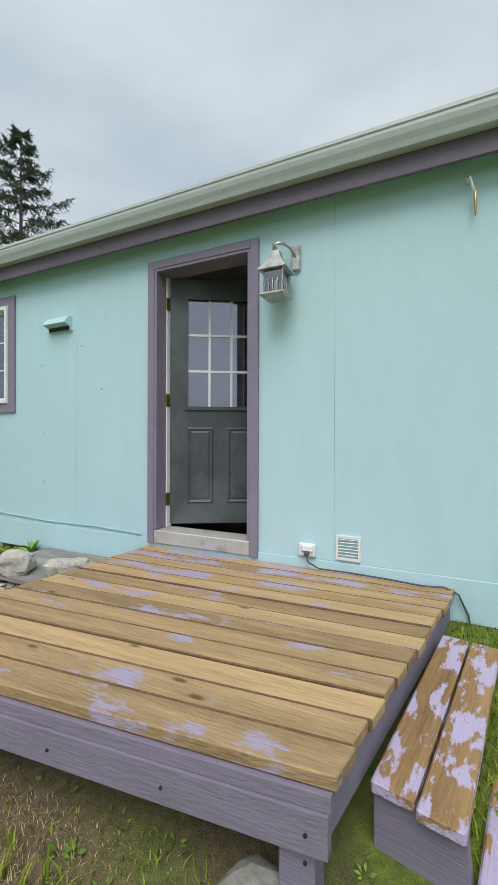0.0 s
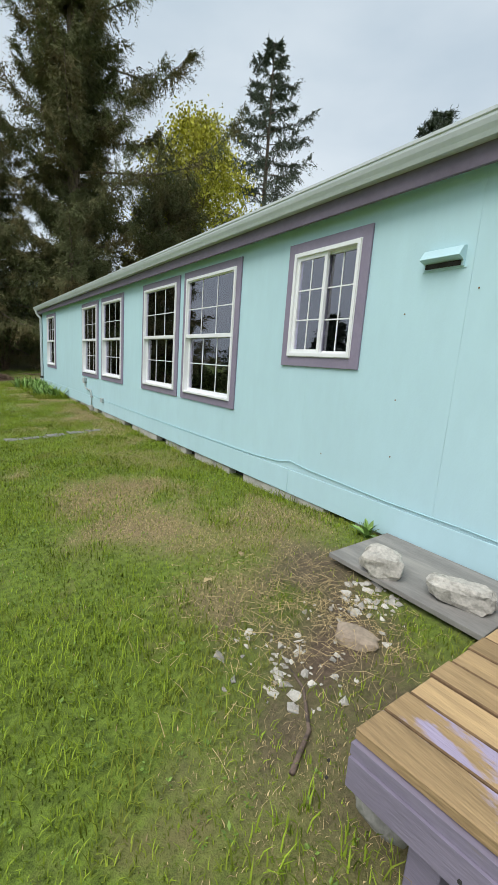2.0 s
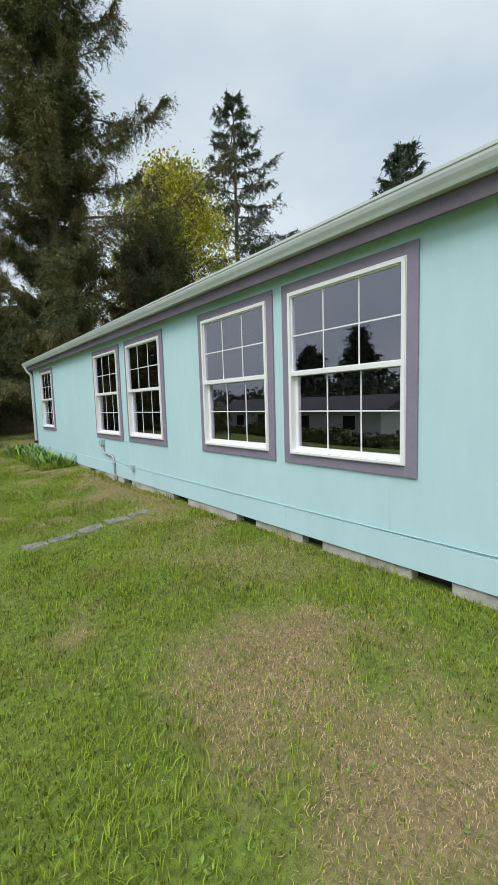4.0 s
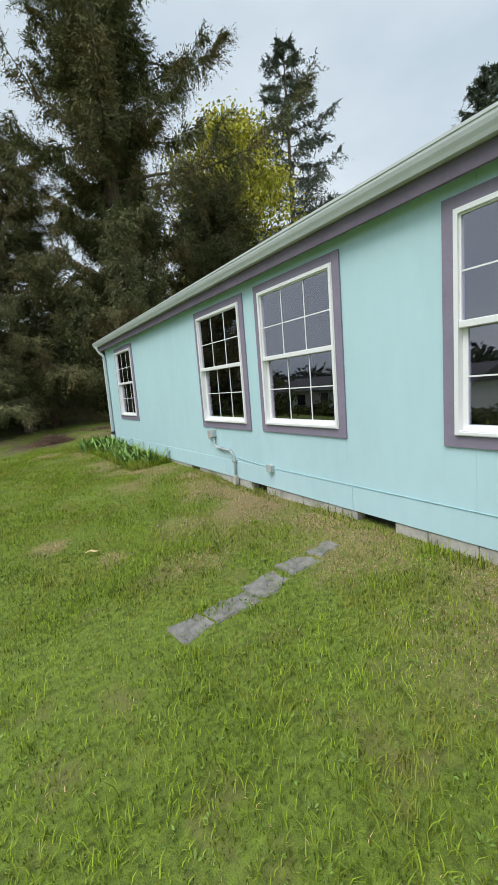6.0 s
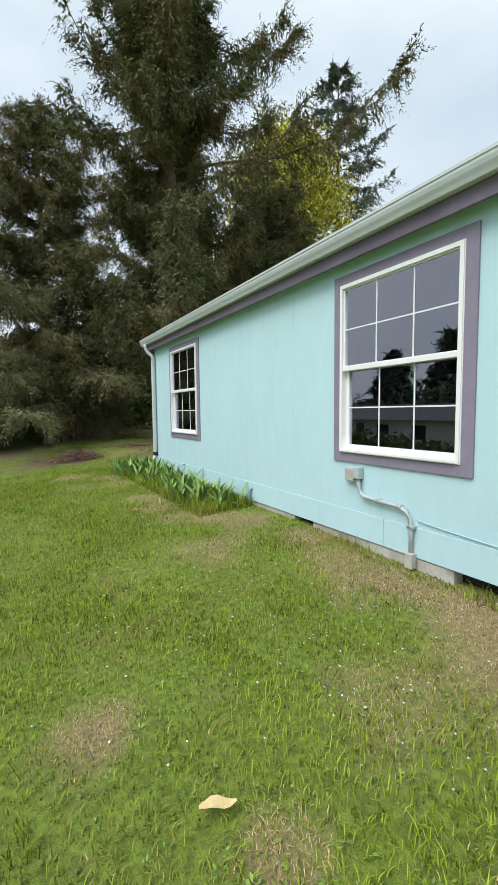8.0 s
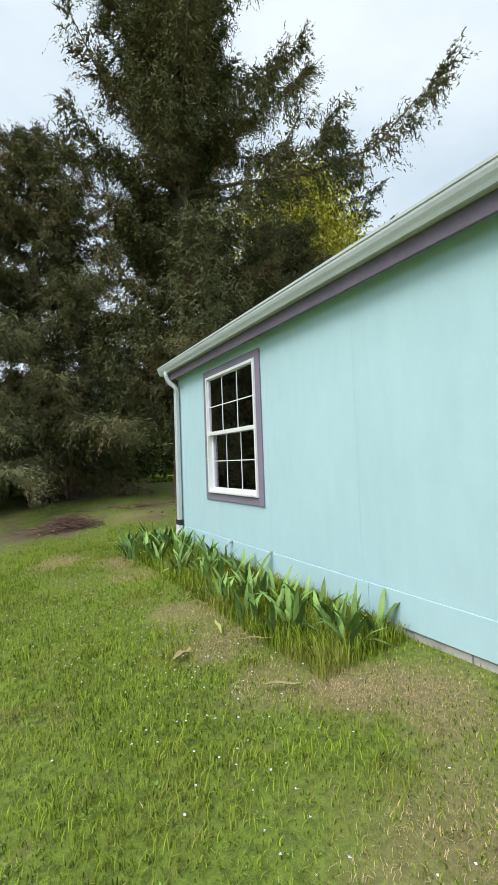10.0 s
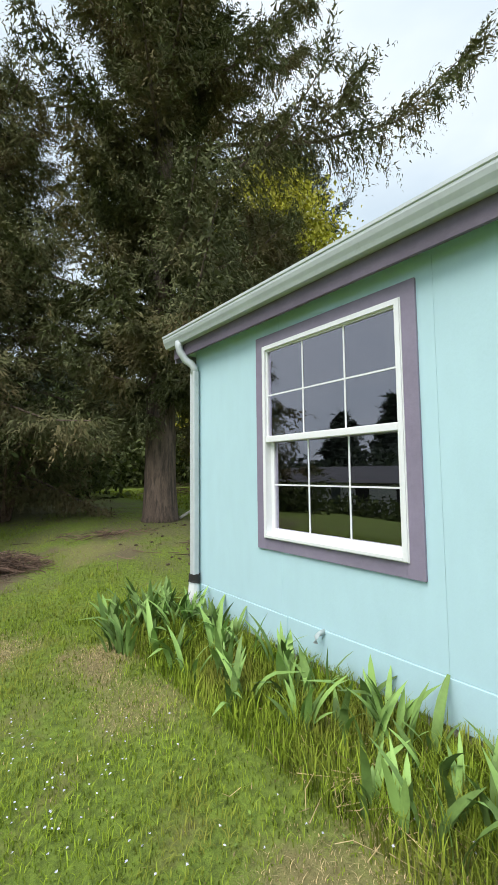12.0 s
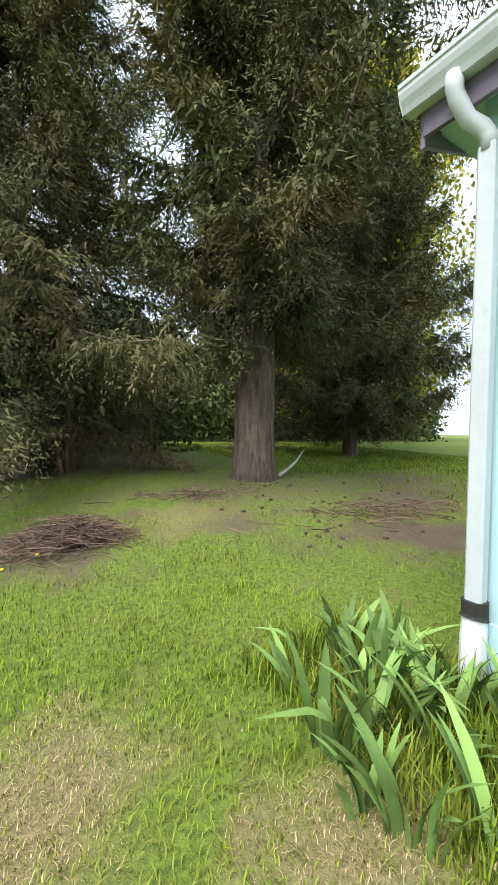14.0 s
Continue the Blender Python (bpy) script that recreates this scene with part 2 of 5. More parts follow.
# openings in the front wall: y0, y1, z0, z1 (inside the trims)
TW = 0.105
WINDOWS = {   # outer edge of the trim
    "slider": (2.04, 2.996, 1.385, 2.488),
    "b1": (3.80, 5.185, 0.835, 2.53),
    "b2": (5.322, 6.70, 0.835, 2.53),
    "c1": (7.674, 9.055, 0.828, 2.526),
    "c2": (9.314, 10.685, 0.82, 2.524),
    "e": (13.885, 15.265, 0.832, 2.520),
}
DOOR = (-0.485, 0.45, 0.30, 2.492)        # outer edge of the trim
DTW = 0.06
HOLES = [(a + TW, b - TW, c + TW, d - TW) for a, b, c, d in WINDOWS.values()] + [(DOOR[0] + DTW, DOOR[1] - DTW, 0.335, DOOR[3] - DTW)]


def holed_slab(bm, x0, x1, y0, y1, z0, z1, holes):
    """A slab in the plane of x with rectangular holes through it."""
    ys = sorted({y0, y1, *(v for h in holes for v in h[:2] if y0 < v < y1)})
    zs = sorted({z0, z1, *(v for h in holes for v in h[2:] if z0 < v < z1)})
    for a, b in zip(ys, ys[1:]):
        run = None
        for c, d in zip(zs, zs[1:]):
            y, z = (a + b) / 2, (c + d) / 2
            if any(h[0] < y < h[1] and h[2] < z < h[3] for h in holes):
                if run:
                    add_box(bm, x0, x1, a, b, *run)
                run = None
            else:
                run = (run[0], d) if run else (c, d)
        if run:
            add_box(bm, x0, x1, a, b, *run)
    return bm


wall_front = part("wall_front", holed_slab(bmesh.new(), 0.02, 0.15, Y0, Y1, SKIRT + 0.02, WALL_TOP, HOLES), M_INWALL)
tagged(wall_front, "aqua painted panel siding of a manufactured home", "wall", kind="structure")
seam = Y0
SEAMS = [-5.73, -4.51, -3.29, -2.07, -1.0, 0.22, 1.24, 2.62, 4.03, 5.25, 6.47, 7.69, 8.91, 10.13, 11.35, 12.57, 13.79, 15.01, Y1]
for s in SEAMS:
    part("panel", holed_slab(bmesh.new(), 0.0, 0.02, seam + 0.0007, s - 0.0007, SILL_LINE + 0.002, WALL_TOP, HOLES), M_AQUA, wall_front)
    seam = s
seam = Y0
for k in range(10):
    s = min(Y1, seam + 2.44)
    part("skirt_panel", box_bm(-0.006, 0.02, seam + 0.0015, s - 0.0015, SKIRT + 0.006 * noise.noise(Vector((k, 0, 0))), SILL_LINE, bevel=0.003), M_AQUA, wall_front)
    seam = s


def shell(name, label, cat, bm, material):
    return tagged(part(name, bm, material), label, cat, kind="structure")


shell("wall_end", "aqua painted gable end wall", "wall", box_bm(0.151, DEPTH, Y1 - 0.13, Y1, 0.1, WALL_TOP), M_AQUA)
shell("wall_rear", "aqua painted rear wall", "wall", box_bm(DEPTH, DEPTH + 0.13, Y0, Y1, 0.1, WALL_TOP), M_AQUA)
shell("wall_near_end", "aqua painted end wall", "wall", box_bm(0.151, DEPTH, Y0, Y0 + 0.13, 0.1, WALL_TOP), M_AQUA)
shell("floor", "worn vinyl interior floor", "floor", box_bm(0.151, DEPTH - 0.001, Y0 + 0.131, Y1 - 0.131, 0.16, 0.33), M_INFLOOR)
shell("ceiling", "plain pale interior ceiling", "ceiling", box_bm(0.151, DEPTH - 0.001, Y0 + 0.131, Y1 - 0.131, 2.60, 2.66), M_INWALL)
shell("wall_inner_long", "plain painted interior wall", "wall", box_bm(4.1, 4.2, Y0 + 0.132, Y1 - 0.132, 0.331, 2.599), M_INWALL)
for y in (-2.6, 3.45, 7.2, 11.6):
    shell("wall_partition", "plain painted interior partition", "wall", box_bm(0.151, 4.099, y, y + 0.1, 0.331, 2.599), M_INWALL)

# block footing with gaps; a near-black strip behind them paints the crawl-space shade
footing = tagged(part("footing", box_bm(0.13, 0.3, Y0, Y1, -0.5, 0.145), M_DARK), "near-black strip painted as crawl-space shade under the siding", "footing", kind="structure")
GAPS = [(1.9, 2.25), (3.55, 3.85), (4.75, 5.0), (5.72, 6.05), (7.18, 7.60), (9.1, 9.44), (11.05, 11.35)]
y = Y0 + 0.01
random.seed(4)
while y < 16.0:
    g = next((g for g in GAPS if abs(g[0] - y) < 0.12), None)
    if g:
        y = g[1]
    nxt = min([g[0] for g in GAPS if g[0] > y + 0.12] + [16.1])
    e = min(y + 0.405 + random.uniform(-0.01, 0.01), nxt)
    if nxt - e < 0.12:
        e = nxt
    part("block", box_bm(0.012 + random.uniform(-0.006, 0.010), 0.125, y + 0.003, e - 0.003, -0.42, 0.128 + random.uniform(-0.004, 0.0), bevel=0.006), M_CONC, footing)
    y = e


# ---- roof ----
def make_roof():
    roof = empty("roof", (0, 0, WALL_TOP))
    rise = 0.30
    ridge = DEPTH / 2
    prof = [(-0.14, 2.83), (ridge, 2.83 + ridge * rise), (DEPTH + 0.3, 2.83), (DEPTH + 0.3, 2.80), (ridge, 2.79 + ridge * rise), (-0.14, 2.802)]
    bm = extrude_y(prof, Y0 - 0.3, Y1 + 0.26)
    deck_ob = part("shingle_roof", bm, M_SHINGLE, roof, "weathered dark asphalt shingles")
    deck_ob.location = (0, 0, -WALL_TOP)
    def sub(name, bm, m, label=""):
        o = part(name, bm, m, roof, label)
        o.location = (0, 0, -WALL_TOP)
        return o
    sub("fascia", box_bm(-0.128, -0.104, Y0 - 0.28, Y1 + 0.22, 2.588, 2.80, bevel=0.003), M_FASCIA, "mauve fascia board with gutter shade in its colour")
    sub("soffit", box_bm(-0.103, 0.02, Y0 - 0.28, Y1 + 0.21, 2.662, 2.69), M_AQUA)
    # gable end: barge board and gable infill
    bm = bmesh.new()
    for ya, yb in ((Y1 + 0.225, Y1 + 0.25),):
        v = [bm.verts.new(p) for p in ((-0.10, ya, 2.56), (-0.10, ya, 2.76), (ridge, ya, 2.74 + ridge * rise), (ridge, ya, 2.54 + ridge * rise))]
        w = [bm.verts.new(p.co + Vector((0, yb - ya, 0))) for p in v]
        bm.faces.new(v)
        bm.faces.new(w[::-1])
        for i in range(4):
            bm.faces.new((v[i], w[i], w[(i + 1) % 4], v[(i + 1) % 4]))
    bmesh.ops.recalc_face_normals(bm, faces=bm.faces)
    sub("barge_board", bm, M_MAUVE, "mauve painted barge board")
    bm = bmesh.new()
    a = [bm.verts.new(p) for p in ((0.0, Y1 - 0.05, WALL_TOP + 0.001), (DEPTH, Y1 - 0.05, WALL_TOP + 0.001), (ridge, Y1 - 0.05, 2.73 + ridge * rise))]
    b = [bm.verts.new(p.co + Vector((0, 0.05, 0))) for p in a]
    bm.faces.new(a)
    bm.faces.new(b[::-1])
    for i in range(3):
        bm.faces.new((a[i], b[i], b[(i + 1) % 3], a[(i + 1) % 3]))
    bmesh.ops.recalc_face_normals(bm, faces=bm.faces)
    sub("gable", bm, M_AQUA)
    sub("gable_soffit", box_bm(0.021, DEPTH, Y1 + 0.001, Y1 + 0.224, 2.664, 2.69), M_AQUA)
    return tagged(roof, "low pitched roof of dark shingles with mauve fascia", "roof")


make_roof()


def make_gutter():
    """A K-style eaves gutter along the fascia, with its elbows and downspout at the corner."""
    g = empty("gutter", (-0.13, Y1, 2.730))
    prof = [(-0.129, 2.825), (-0.129, 2.705), (-0.185, 2.705), (-0.196, 2.730), (-0.212, 2.758), (-0.221, 2.785), (-0.221, 2.802), (-0.228, 2.808),
            (-0.228, 2.828), (-0.217, 2.828), (-0.214, 2.812), (-0.214, 2.787), (-0.205, 2.762), (-0.190, 2.736), (-0.181, 2.711), (-0.135, 2.711), (-0.135, 2.825)]
    o = part("trough", extrude_y(prof, Y0 - 0.3, Y1 + 0.29), M_GUTTER, g)
    o.location = -g.location
    cap = [(-0.129, 2.825), (-0.129, 2.705), (-0.185, 2.705), (-0.212, 2.758), (-0.226, 2.820)]
    o = part("end_cap", extrude_y(cap, Y1 + 0.286, Y1 + 0.292), M_VINYL, g)
    o.location = -g.location
    yd = Y1 - 0.05
    pts = [(-0.175, yd + 0.09, 2.73), (-0.175, yd + 0.09, 2.670), (-0.165, yd + 0.085, 2.630), (-0.12, yd + 0.06, 2.545), (-0.075, yd + 0.02, 2.505), (-0.055, yd, 2.46), (-0.055, yd, 2.40)]
    o = part("elbow", tube_bm(pts, 0.038, 10), M_GUTTER, g, "white painted downspout elbow", smooth=True)
    o.location = -g.location
    o = part("downspout", box_bm(-0.085, -0.020, yd - 0.038, yd + 0.038, 0.45, 2.43, bevel=0.010), M_GUTTER, g, "white downspout")
    o.location = -g.location
    o = part("drain_boot", tube_bm([(-0.055, yd, 0.47), (-0.055, yd, 0.41), (-0.06, yd, 0.39)], [0.054, 0.054, 0.06], 12), M_DARK, g, "black rubber drain boot")
    o.location = -g.location
    o = part("drain_pipe", tube_bm([(-0.055, yd, 0.42), (-0.06, yd, 0.30), (-0.07, yd, -0.1)], [0.05, 0.055, 0.055], 12), M_VINYL, g, "white drain pipe")
    o.location = -g.location
    return tagged(g, "pale enamel gutter with white downspout at the house corner", "gutter")


make_gutter()


# ---- windows ----
def window_unit(name, key, slider=False):
    y0, y1, z0, z1 = WINDOWS[key]
    w = empty(name, (0, (y0 + y1) / 2, z0))
    def sub(nm, bm, m, parent=None, label="", shadow=True):
        o = part(nm, bm, m, parent or w, label)
        if parent is None:
            o.location = -w.location
        if not shadow:
            o.visible_shadow = False
        return o
    # mauve casing boards
    sub("casing", box_bm(-0.020, -0.0005, y0, y0 + TW, z0, z1, bevel=0.002), M_MAUVE)
    sub("casing", box_bm(-0.020, -0.0005, y1 - TW, y1, z0, z1, bevel=0.002), M_MAUVE)
    sub("casing", box_bm(-0.0195, -0.0005, y0 + TW, y1 - TW, z1 - TW, z1, bevel=0.002), M_MAUVE)
    sub("casing", box_bm(-0.0195, -0.0005, y0 + TW, y1 - TW, z0, z0 + TW, bevel=0.002), M_MAUVE)
    a, b, c, d = y0 + TW - 0.012, y1 - TW + 0.012, z0 + TW - 0.012, z1 - TW + 0.012
    fw = 0.030
    fr = sub("window_frame", holed_slab(bmesh.new(), -0.036, 0.10, a, b, c, d, [(a + fw, b - fw, c + fw, d - fw)]), M_VINYL, label="white vinyl window frame")
    sub("nail_fin", holed_slab(bmesh.new(), -0.028, -0.0205, a - 0.006, b + 0.006, c - 0.006, d + 0.006, [(a - 0.001, b + 0.001, c - 0.001, d + 0.001)]), M_VINYL)
    a, b, c, d = a + fw, b - fw, c + fw, d - fw
    def sash(x, ya, yb, za, zb, sw, cols, rows):
        o = sub("sash", holed_slab(bmesh.new(), x, x + 0.03, ya, yb, za, zb, [(ya + sw, yb - sw, za + sw, zb - sw)]), M_VINYL)
        ya, yb, za, zb = ya + sw, yb - sw, za + sw, zb - sw
        p = sub("pane", box_bm(x + 0.011, x + 0.017, ya - 0.004, yb + 0.004, za - 0.004, zb + 0.004), M_GLASS, o, shadow=False)
        for i in range(1, cols):
            yy = ya + (yb - ya) * i / cols
            sub("grid_bar", box_bm(x + 0.006, x + 0.0105, yy - 0.0055, yy + 0.0055, za, zb), M_VINYL, o)
        for i in range(1, rows):
            zz = za + (zb - za) * i / rows
            sub("grid_bar", box_bm(x + 0.0055, x + 0.0103, ya, yb, zz - 0.0055, zz + 0.0055), M_VINYL, o)
    if slider:
        m = (a + b) / 2
        sash(-0.014, m - 0.02, b, c, d, 0.034, 2, 3)
        sash(0.022, a, m + 0.02, c, d, 0.022, 2, 3)
    else:
        m = (c + d) / 2 + 0.01
        sash(-0.014, a, b, m - 0.018, d, 0.012, 3, 2)
        sash(0.022, a, b, c, m + 0.018, 0.036, 3, 2)
        sub("meeting_rail", box_bm(-0.030, 0.0215, a + 0.001, b - 0.001, m - 0.026, m + 0.022, bevel=0.004), M_VINYL)
        sub("sill_nose", box_bm(-0.046, -0.0365, a, b, c - fw, c - 0.006, bevel=0.003), M_VINYL)
    return tagged(w, "white vinyl window with grid bars and mauve casing", "window", kind="structure")


for i, (k, v) in enumerate(WINDOWS.items()):
    window_unit(f"window_{i + 1}", k, k == "slider")


# ---- deck and steps ----
def worn_wood(name, wood, paint, at, soft=0.03, ps=3.0):
    m = mat(name, wood, 0.75, vary=0.22, scale=2.5, bump=0.55, bscale=16, stretch=(7, 0.55, 7), by_object=0.28, second=paint, patch=(ps, at, soft), spec=0.25)
    # patches of paint keep their own, less drawn-out shape, and differ from board to board
    n, l = m.node_tree.nodes, m.node_tree.links
    mx = next(k for k in n if k.type == "MIX")
    pr = mx.inputs[0].links[0].from_node
    tex = pr.inputs[0].links[0].from_node
    co = next(k for k in n if k.type == "TEX_COORD")
    mp = n.new("ShaderNodeMapping")
    mp.inputs["Scale"].default_value = (2.4, 0.9, 2.4)
    oi = n.new("ShaderNodeObjectInfo")
    cb = n.new("ShaderNodeCombineXYZ")
    sc = n.new("ShaderNodeMath")
    sc.operation = "MULTIPLY"
    sc.inputs[1].default_value = 40.0
    l.new(oi.outputs["Random"], sc.inputs[0])
    l.new(sc.outputs[0], cb.inputs[1])
    l.new(cb.outputs[0], mp.inputs["Location"])
    l.new(co.outputs["Object"], mp.inputs[0])
    l.new(mp.outputs[0], tex.inputs["Vector"])
    # knots
    vo = n.new("ShaderNodeTexVoronoi")
    vo.inputs["Scale"].default_value = 2.6
    l.new(mp.outputs[0], vo.inputs["Vector"])
    kr = n.new("ShaderNodeValToRGB")
    kr.color_ramp.elements[0].position, kr.color_ramp.elements[0].color = 0.04, (0.22, 0.16, 0.12, 1)
    kr.color_ramp.elements[1].position, kr.color_ramp.elements[1].color = 0.09, (1, 1, 1, 1)
    l.new(vo.outputs["Distance"], kr.inputs[0])
    mu = n.new("ShaderNodeMix")
    mu.data_type, mu.blend_type = "RGBA", "MULTIPLY"
    mu.inputs[0].default_value = 0.8
    src = mx.inputs[6].links[0].from_socket
    l.new(src, mu.inputs[6])
    l.new(kr.outputs[0], mu.inputs[7])
    l.new(mu.outputs[2], mx.inputs[6])
    return m


LILAC = (0.40, 0.34, 0.465)
M_BOARD = worn_wood("worn_deck_wood", (0.42, 0.285, 0.148), LILAC, 0.60)
M_BOARD_PAINTED = worn_wood("half_painted_deck_wood", (0.38, 0.25, 0.12), LILAC, 0.525)
M_DARK_BROWN = mat("dark_brown_edge", (0.17, 0.105, 0.055), 0.95, vary=0.3, scale=10)
M_RIM = mat("painted_deck_rim", (0.235, 0.207, 0.272), 0.7, vary=0.09, scale=3, bump=0.35, bscale=18, stretch=(6, 0.6, 6), second=(0.24, 0.19, 0.16), patch=(2.5, 0.68, 0.04), spec=0.25)
M_ROCK = mat("pale_rubble_stone", (0.50, 0.47, 0.42), 0.9, vary=0.25, scale=7, bump=0.9, bscale=18, second=(0.22, 0.21, 0.18), patch=(9, 0.60, 0.08))
M_CHIP = mat("broken_white_concrete", (0.52, 0.49, 0.44), 0.9, vary=0.2, scale=20, bump=0.6, bscale=60, by_object=0.5)
M_TAN = mat("tan_stone", (0.34, 0.27, 0.205), 0.9, vary=0.2, scale=7, bump=0.8, bscale=22)
M_STONE = mat("grey_footing_stone", (0.27, 0.26, 0.235), 0.95, vary=0.25, scale=6, bump=0.9, bscale=22, second=(0.15, 0.16, 0.11), patch=(4, 0.58, 0.08))
M_SLAB = mat("weathered_plywood", (0.24, 0.23, 0.215), 0.85, vary=0.15, scale=2, bump=0.4, bscale=30, stretch=(4, 0.7, 4), second=(0.34, 0.32, 0.29), patch=(2, 0.6, 0.1))
M_PAVER = mat("grey_gravel_paver", (0.22, 0.215, 0.20), 0.95, vary=0.3, scale=14, bump=0.9, bscale=70)

DK_B, DK_F = -0.012, -1.70                      # back and front of the deck
def deck_left(x): return 0.45 + (0.43 - 0.45) * (x - DK_B) / (DK_F - DK_B)
def deck_right(x): return -1.68 + (-1.39 + 1.68) * (x - DK_B) / (DK_F - DK_B)
def deck_out(x, y): return DK_B + (x - DK_B) * (0.945 + (y + 1.4) * 0.062)      # the front runs a little askew to the wall
def deck_top(x): return 0.312 + 0.050 * (x - DK_B) / (DK_F - DK_B)


def make_deck():
    d = empty("deck", (DK_F, 0, 0))
    off = Vector((-DK_F, 0, 0))
    n = 13
    pitch = (DK_B - DK_F) / n
    random.seed(11)
    for i in range(n):
        xb = DK_B - i * pitch
        xa = xb - pitch + random.uniform(0.004, 0.008)
        dz = random.uniform(-0.003, 0.002)
        bm = bmesh.new()
        vs = add_box(bm, xa, xb, -1, 1, -0.038, 0.0, bevel=0.004)
        bm.faces.index_update()
        jr, jl = random.uniform(-0.008, 0.008), random.uniform(-0.008, 0.008)
        for v in bm.verts:
            k = (v.co.y + 1) / 2
            v.co.y = deck_right(v.co.x) + jr + (deck_left(v.co.x) + jl - deck_right(v.co.x) - jr) * k
            v.co.z += deck_top(v.co.x) + dz
            v.co.x = deck_out(v.co.x, v.co.y)
            v.co -= Vector((DK_F, 0, 0))
        bm.normal_update()
        # long side faces get a darker brown, save the front board's outer one
        edge_faces = [f.index for f in bm.faces if abs(f.normal.x) > 0.35 and not (i == n - 1 and f.normal.x < 0)]
        ob = part("board", bm, M_BOARD_PAINTED if i in (0, 1, 3) else M_BOARD, d)
        ob.data.materials.append(M_DARK_BROWN)
        for k in edge_faces:
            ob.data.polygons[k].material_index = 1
    def rim(name, x0, y0, x1, y1, z0, z1, th, m=M_RIM):
        """A board on edge from (x0, y0) to (x1, y1); z are below the deck's top."""
        a, b = Vector((x0, y0, 0)), Vector((x1, y1, 0))
        side = (b - a).normalized().cross(Vector((0, 0, 1))) * th
        bm = box_bm(0, 1, 0, 1, 0, 1, bevel=0.012)
        for v in bm.verts:
            p = a + (b - a) * v.co.x + side * v.co.y
            v.co = Vector((deck_out(p.x, p.y), p.y, deck_top(p.x) + z0 + (z1 - z0) * v.co.z)) + off
        return part(name, bm, m, d, "lilac painted rim board with bare knots")
    xf = DK_F + 0.03
    rim("rim_board", xf - 0.045, deck_right(xf) + 0.01, xf - 0.045, deck_left(xf) - 0.01, -0.180, -0.080, 0.035)
    rim("rim_trim", xf - 0.036, deck_right(xf) + 0.006, xf - 0.036, deck_left(xf) - 0.006, -0.078, -0.040, 0.032)
    rim("rim_board", DK_B - 0.02, deck_right(DK_B) + 0.03, xf - 0.03, deck_right(xf) + 0.03, -0.180, -0.040, 0.035)
    rim("rim_board", xf - 0.03, deck_left(xf) - 0.03, DK_B - 0.02, deck_left(DK_B) - 0.03, -0.180, -0.040, 0.035)
    for px, py in ((xf + 0.03, deck_right(xf) + 0.09), (xf + 0.06, deck_left(xf) - 0.22), (-0.2, deck_left(-0.2) - 0.15), (-0.2, deck_right(-0.2) + 0.15)):
        px = deck_out(px, py)
        z = ground_z(px, py)
        part("post", box_bm(px - 0.045 - DK_F, px + 0.045 - DK_F, py - 0.045, py + 0.045, z - 0.05, deck_top(px) - 0.041, bevel=0.004), M_RIM, d)
    # a row of screws in the rim
    for k in range(6):
        yy = deck_right(xf) + 0.05 + 0.36 * k
        for zz in (-0.10, -0.16):
            part("screw", tube_bm([(deck_out(xf - 0.079, yy) - DK_F, yy, deck_top(xf) + zz), (deck_out(xf - 0.084, yy) - DK_F, yy, deck_top(xf) + zz)], 0.005, 6), M_DARK, d)
    return tagged(d, "small timber deck of worn boards with flaking lilac paint", "deck")


make_deck()


def make_steps():
    ang = -math.degrees(math.atan2(0.29, 1.66))
    s = empty("steps", (-0.39, -1.595, 0))
    s.rotation_euler = (0, 0, radians(ang))
    L = 1.0
    for k, (y0, y1, z) in enumerate(((-0.128, -0.015, 0.205), (-0.250, -0.137, 0.205), (-0.385, -0.268, 0.055), (-0.510, -0.393, 0.055))):
        part("tread", box_bm(-L - 0.02 * (k % 2), 0.02, y0, y1, z - 0.038, z, bevel=0.006), M_STEP, s, "tread board with flaking lilac paint")
    for x in (-L + 0.04, -0.06):
        bm = bmesh.new()
        prof = [(-0.02, -0.20), (-0.02, 0.166), (-0.245, 0.166), (-0.258, 0.016), (-0.50, 0.016), (-0.51, -0.20)]
        a = [bm.verts.new((x - 0.02, y, z)) for y, z in prof]
        b = [bm.verts.new((x + 0.02, y, z)) for y, z in prof]
        for i in range(6):
            bm.faces.new((a[i], a[(i + 1) % 6], b[(i + 1) % 6], b[i]))
        bm.faces.new(a[::-1])
        bm.faces.new(b)
        bmesh.ops.recalc_face_normals(bm, faces=bm.faces)
        part("stringer", bm, M_RIM, s)
    return tagged(s, "two wooden steps with flaking lilac paint beside the deck", "steps")


M_STEP = worn_wood("flaking_step_wood", (0.36, 0.22, 0.10), (0.50, 0.43, 0.60), 0.50, 0.02, 5.0)
# step boards run along x
for node in M_STEP.node_tree.nodes:
    if node.type == "MAPPING":
        v = node.inputs["Scale"].default_value
        node.inputs["Scale"].default_value = (v[1], v[0], v[2])
make_steps()


# ---- entrance door ----
M_DOOR = mat("charcoal_door_paint", (0.072, 0.082, 0.092), 0.45, vary=0.16, scale=3, bump=0.05, bscale=120, second=(0.125, 0.145, 0.15), patch=(1.4, 0.55, 0.10), spec=0.4)
M_BRASS = mat("brass_hinge", (0.62, 0.42, 0.14), 0.35, metal=1.0, vary=0.1)
M_ALU = mat("brushed_sill", (0.55, 0.54, 0.52), 0.45, metal=0.3, vary=0.1, second=(0.30, 0.26, 0.24), patch=(6, 0.62, 0.08))


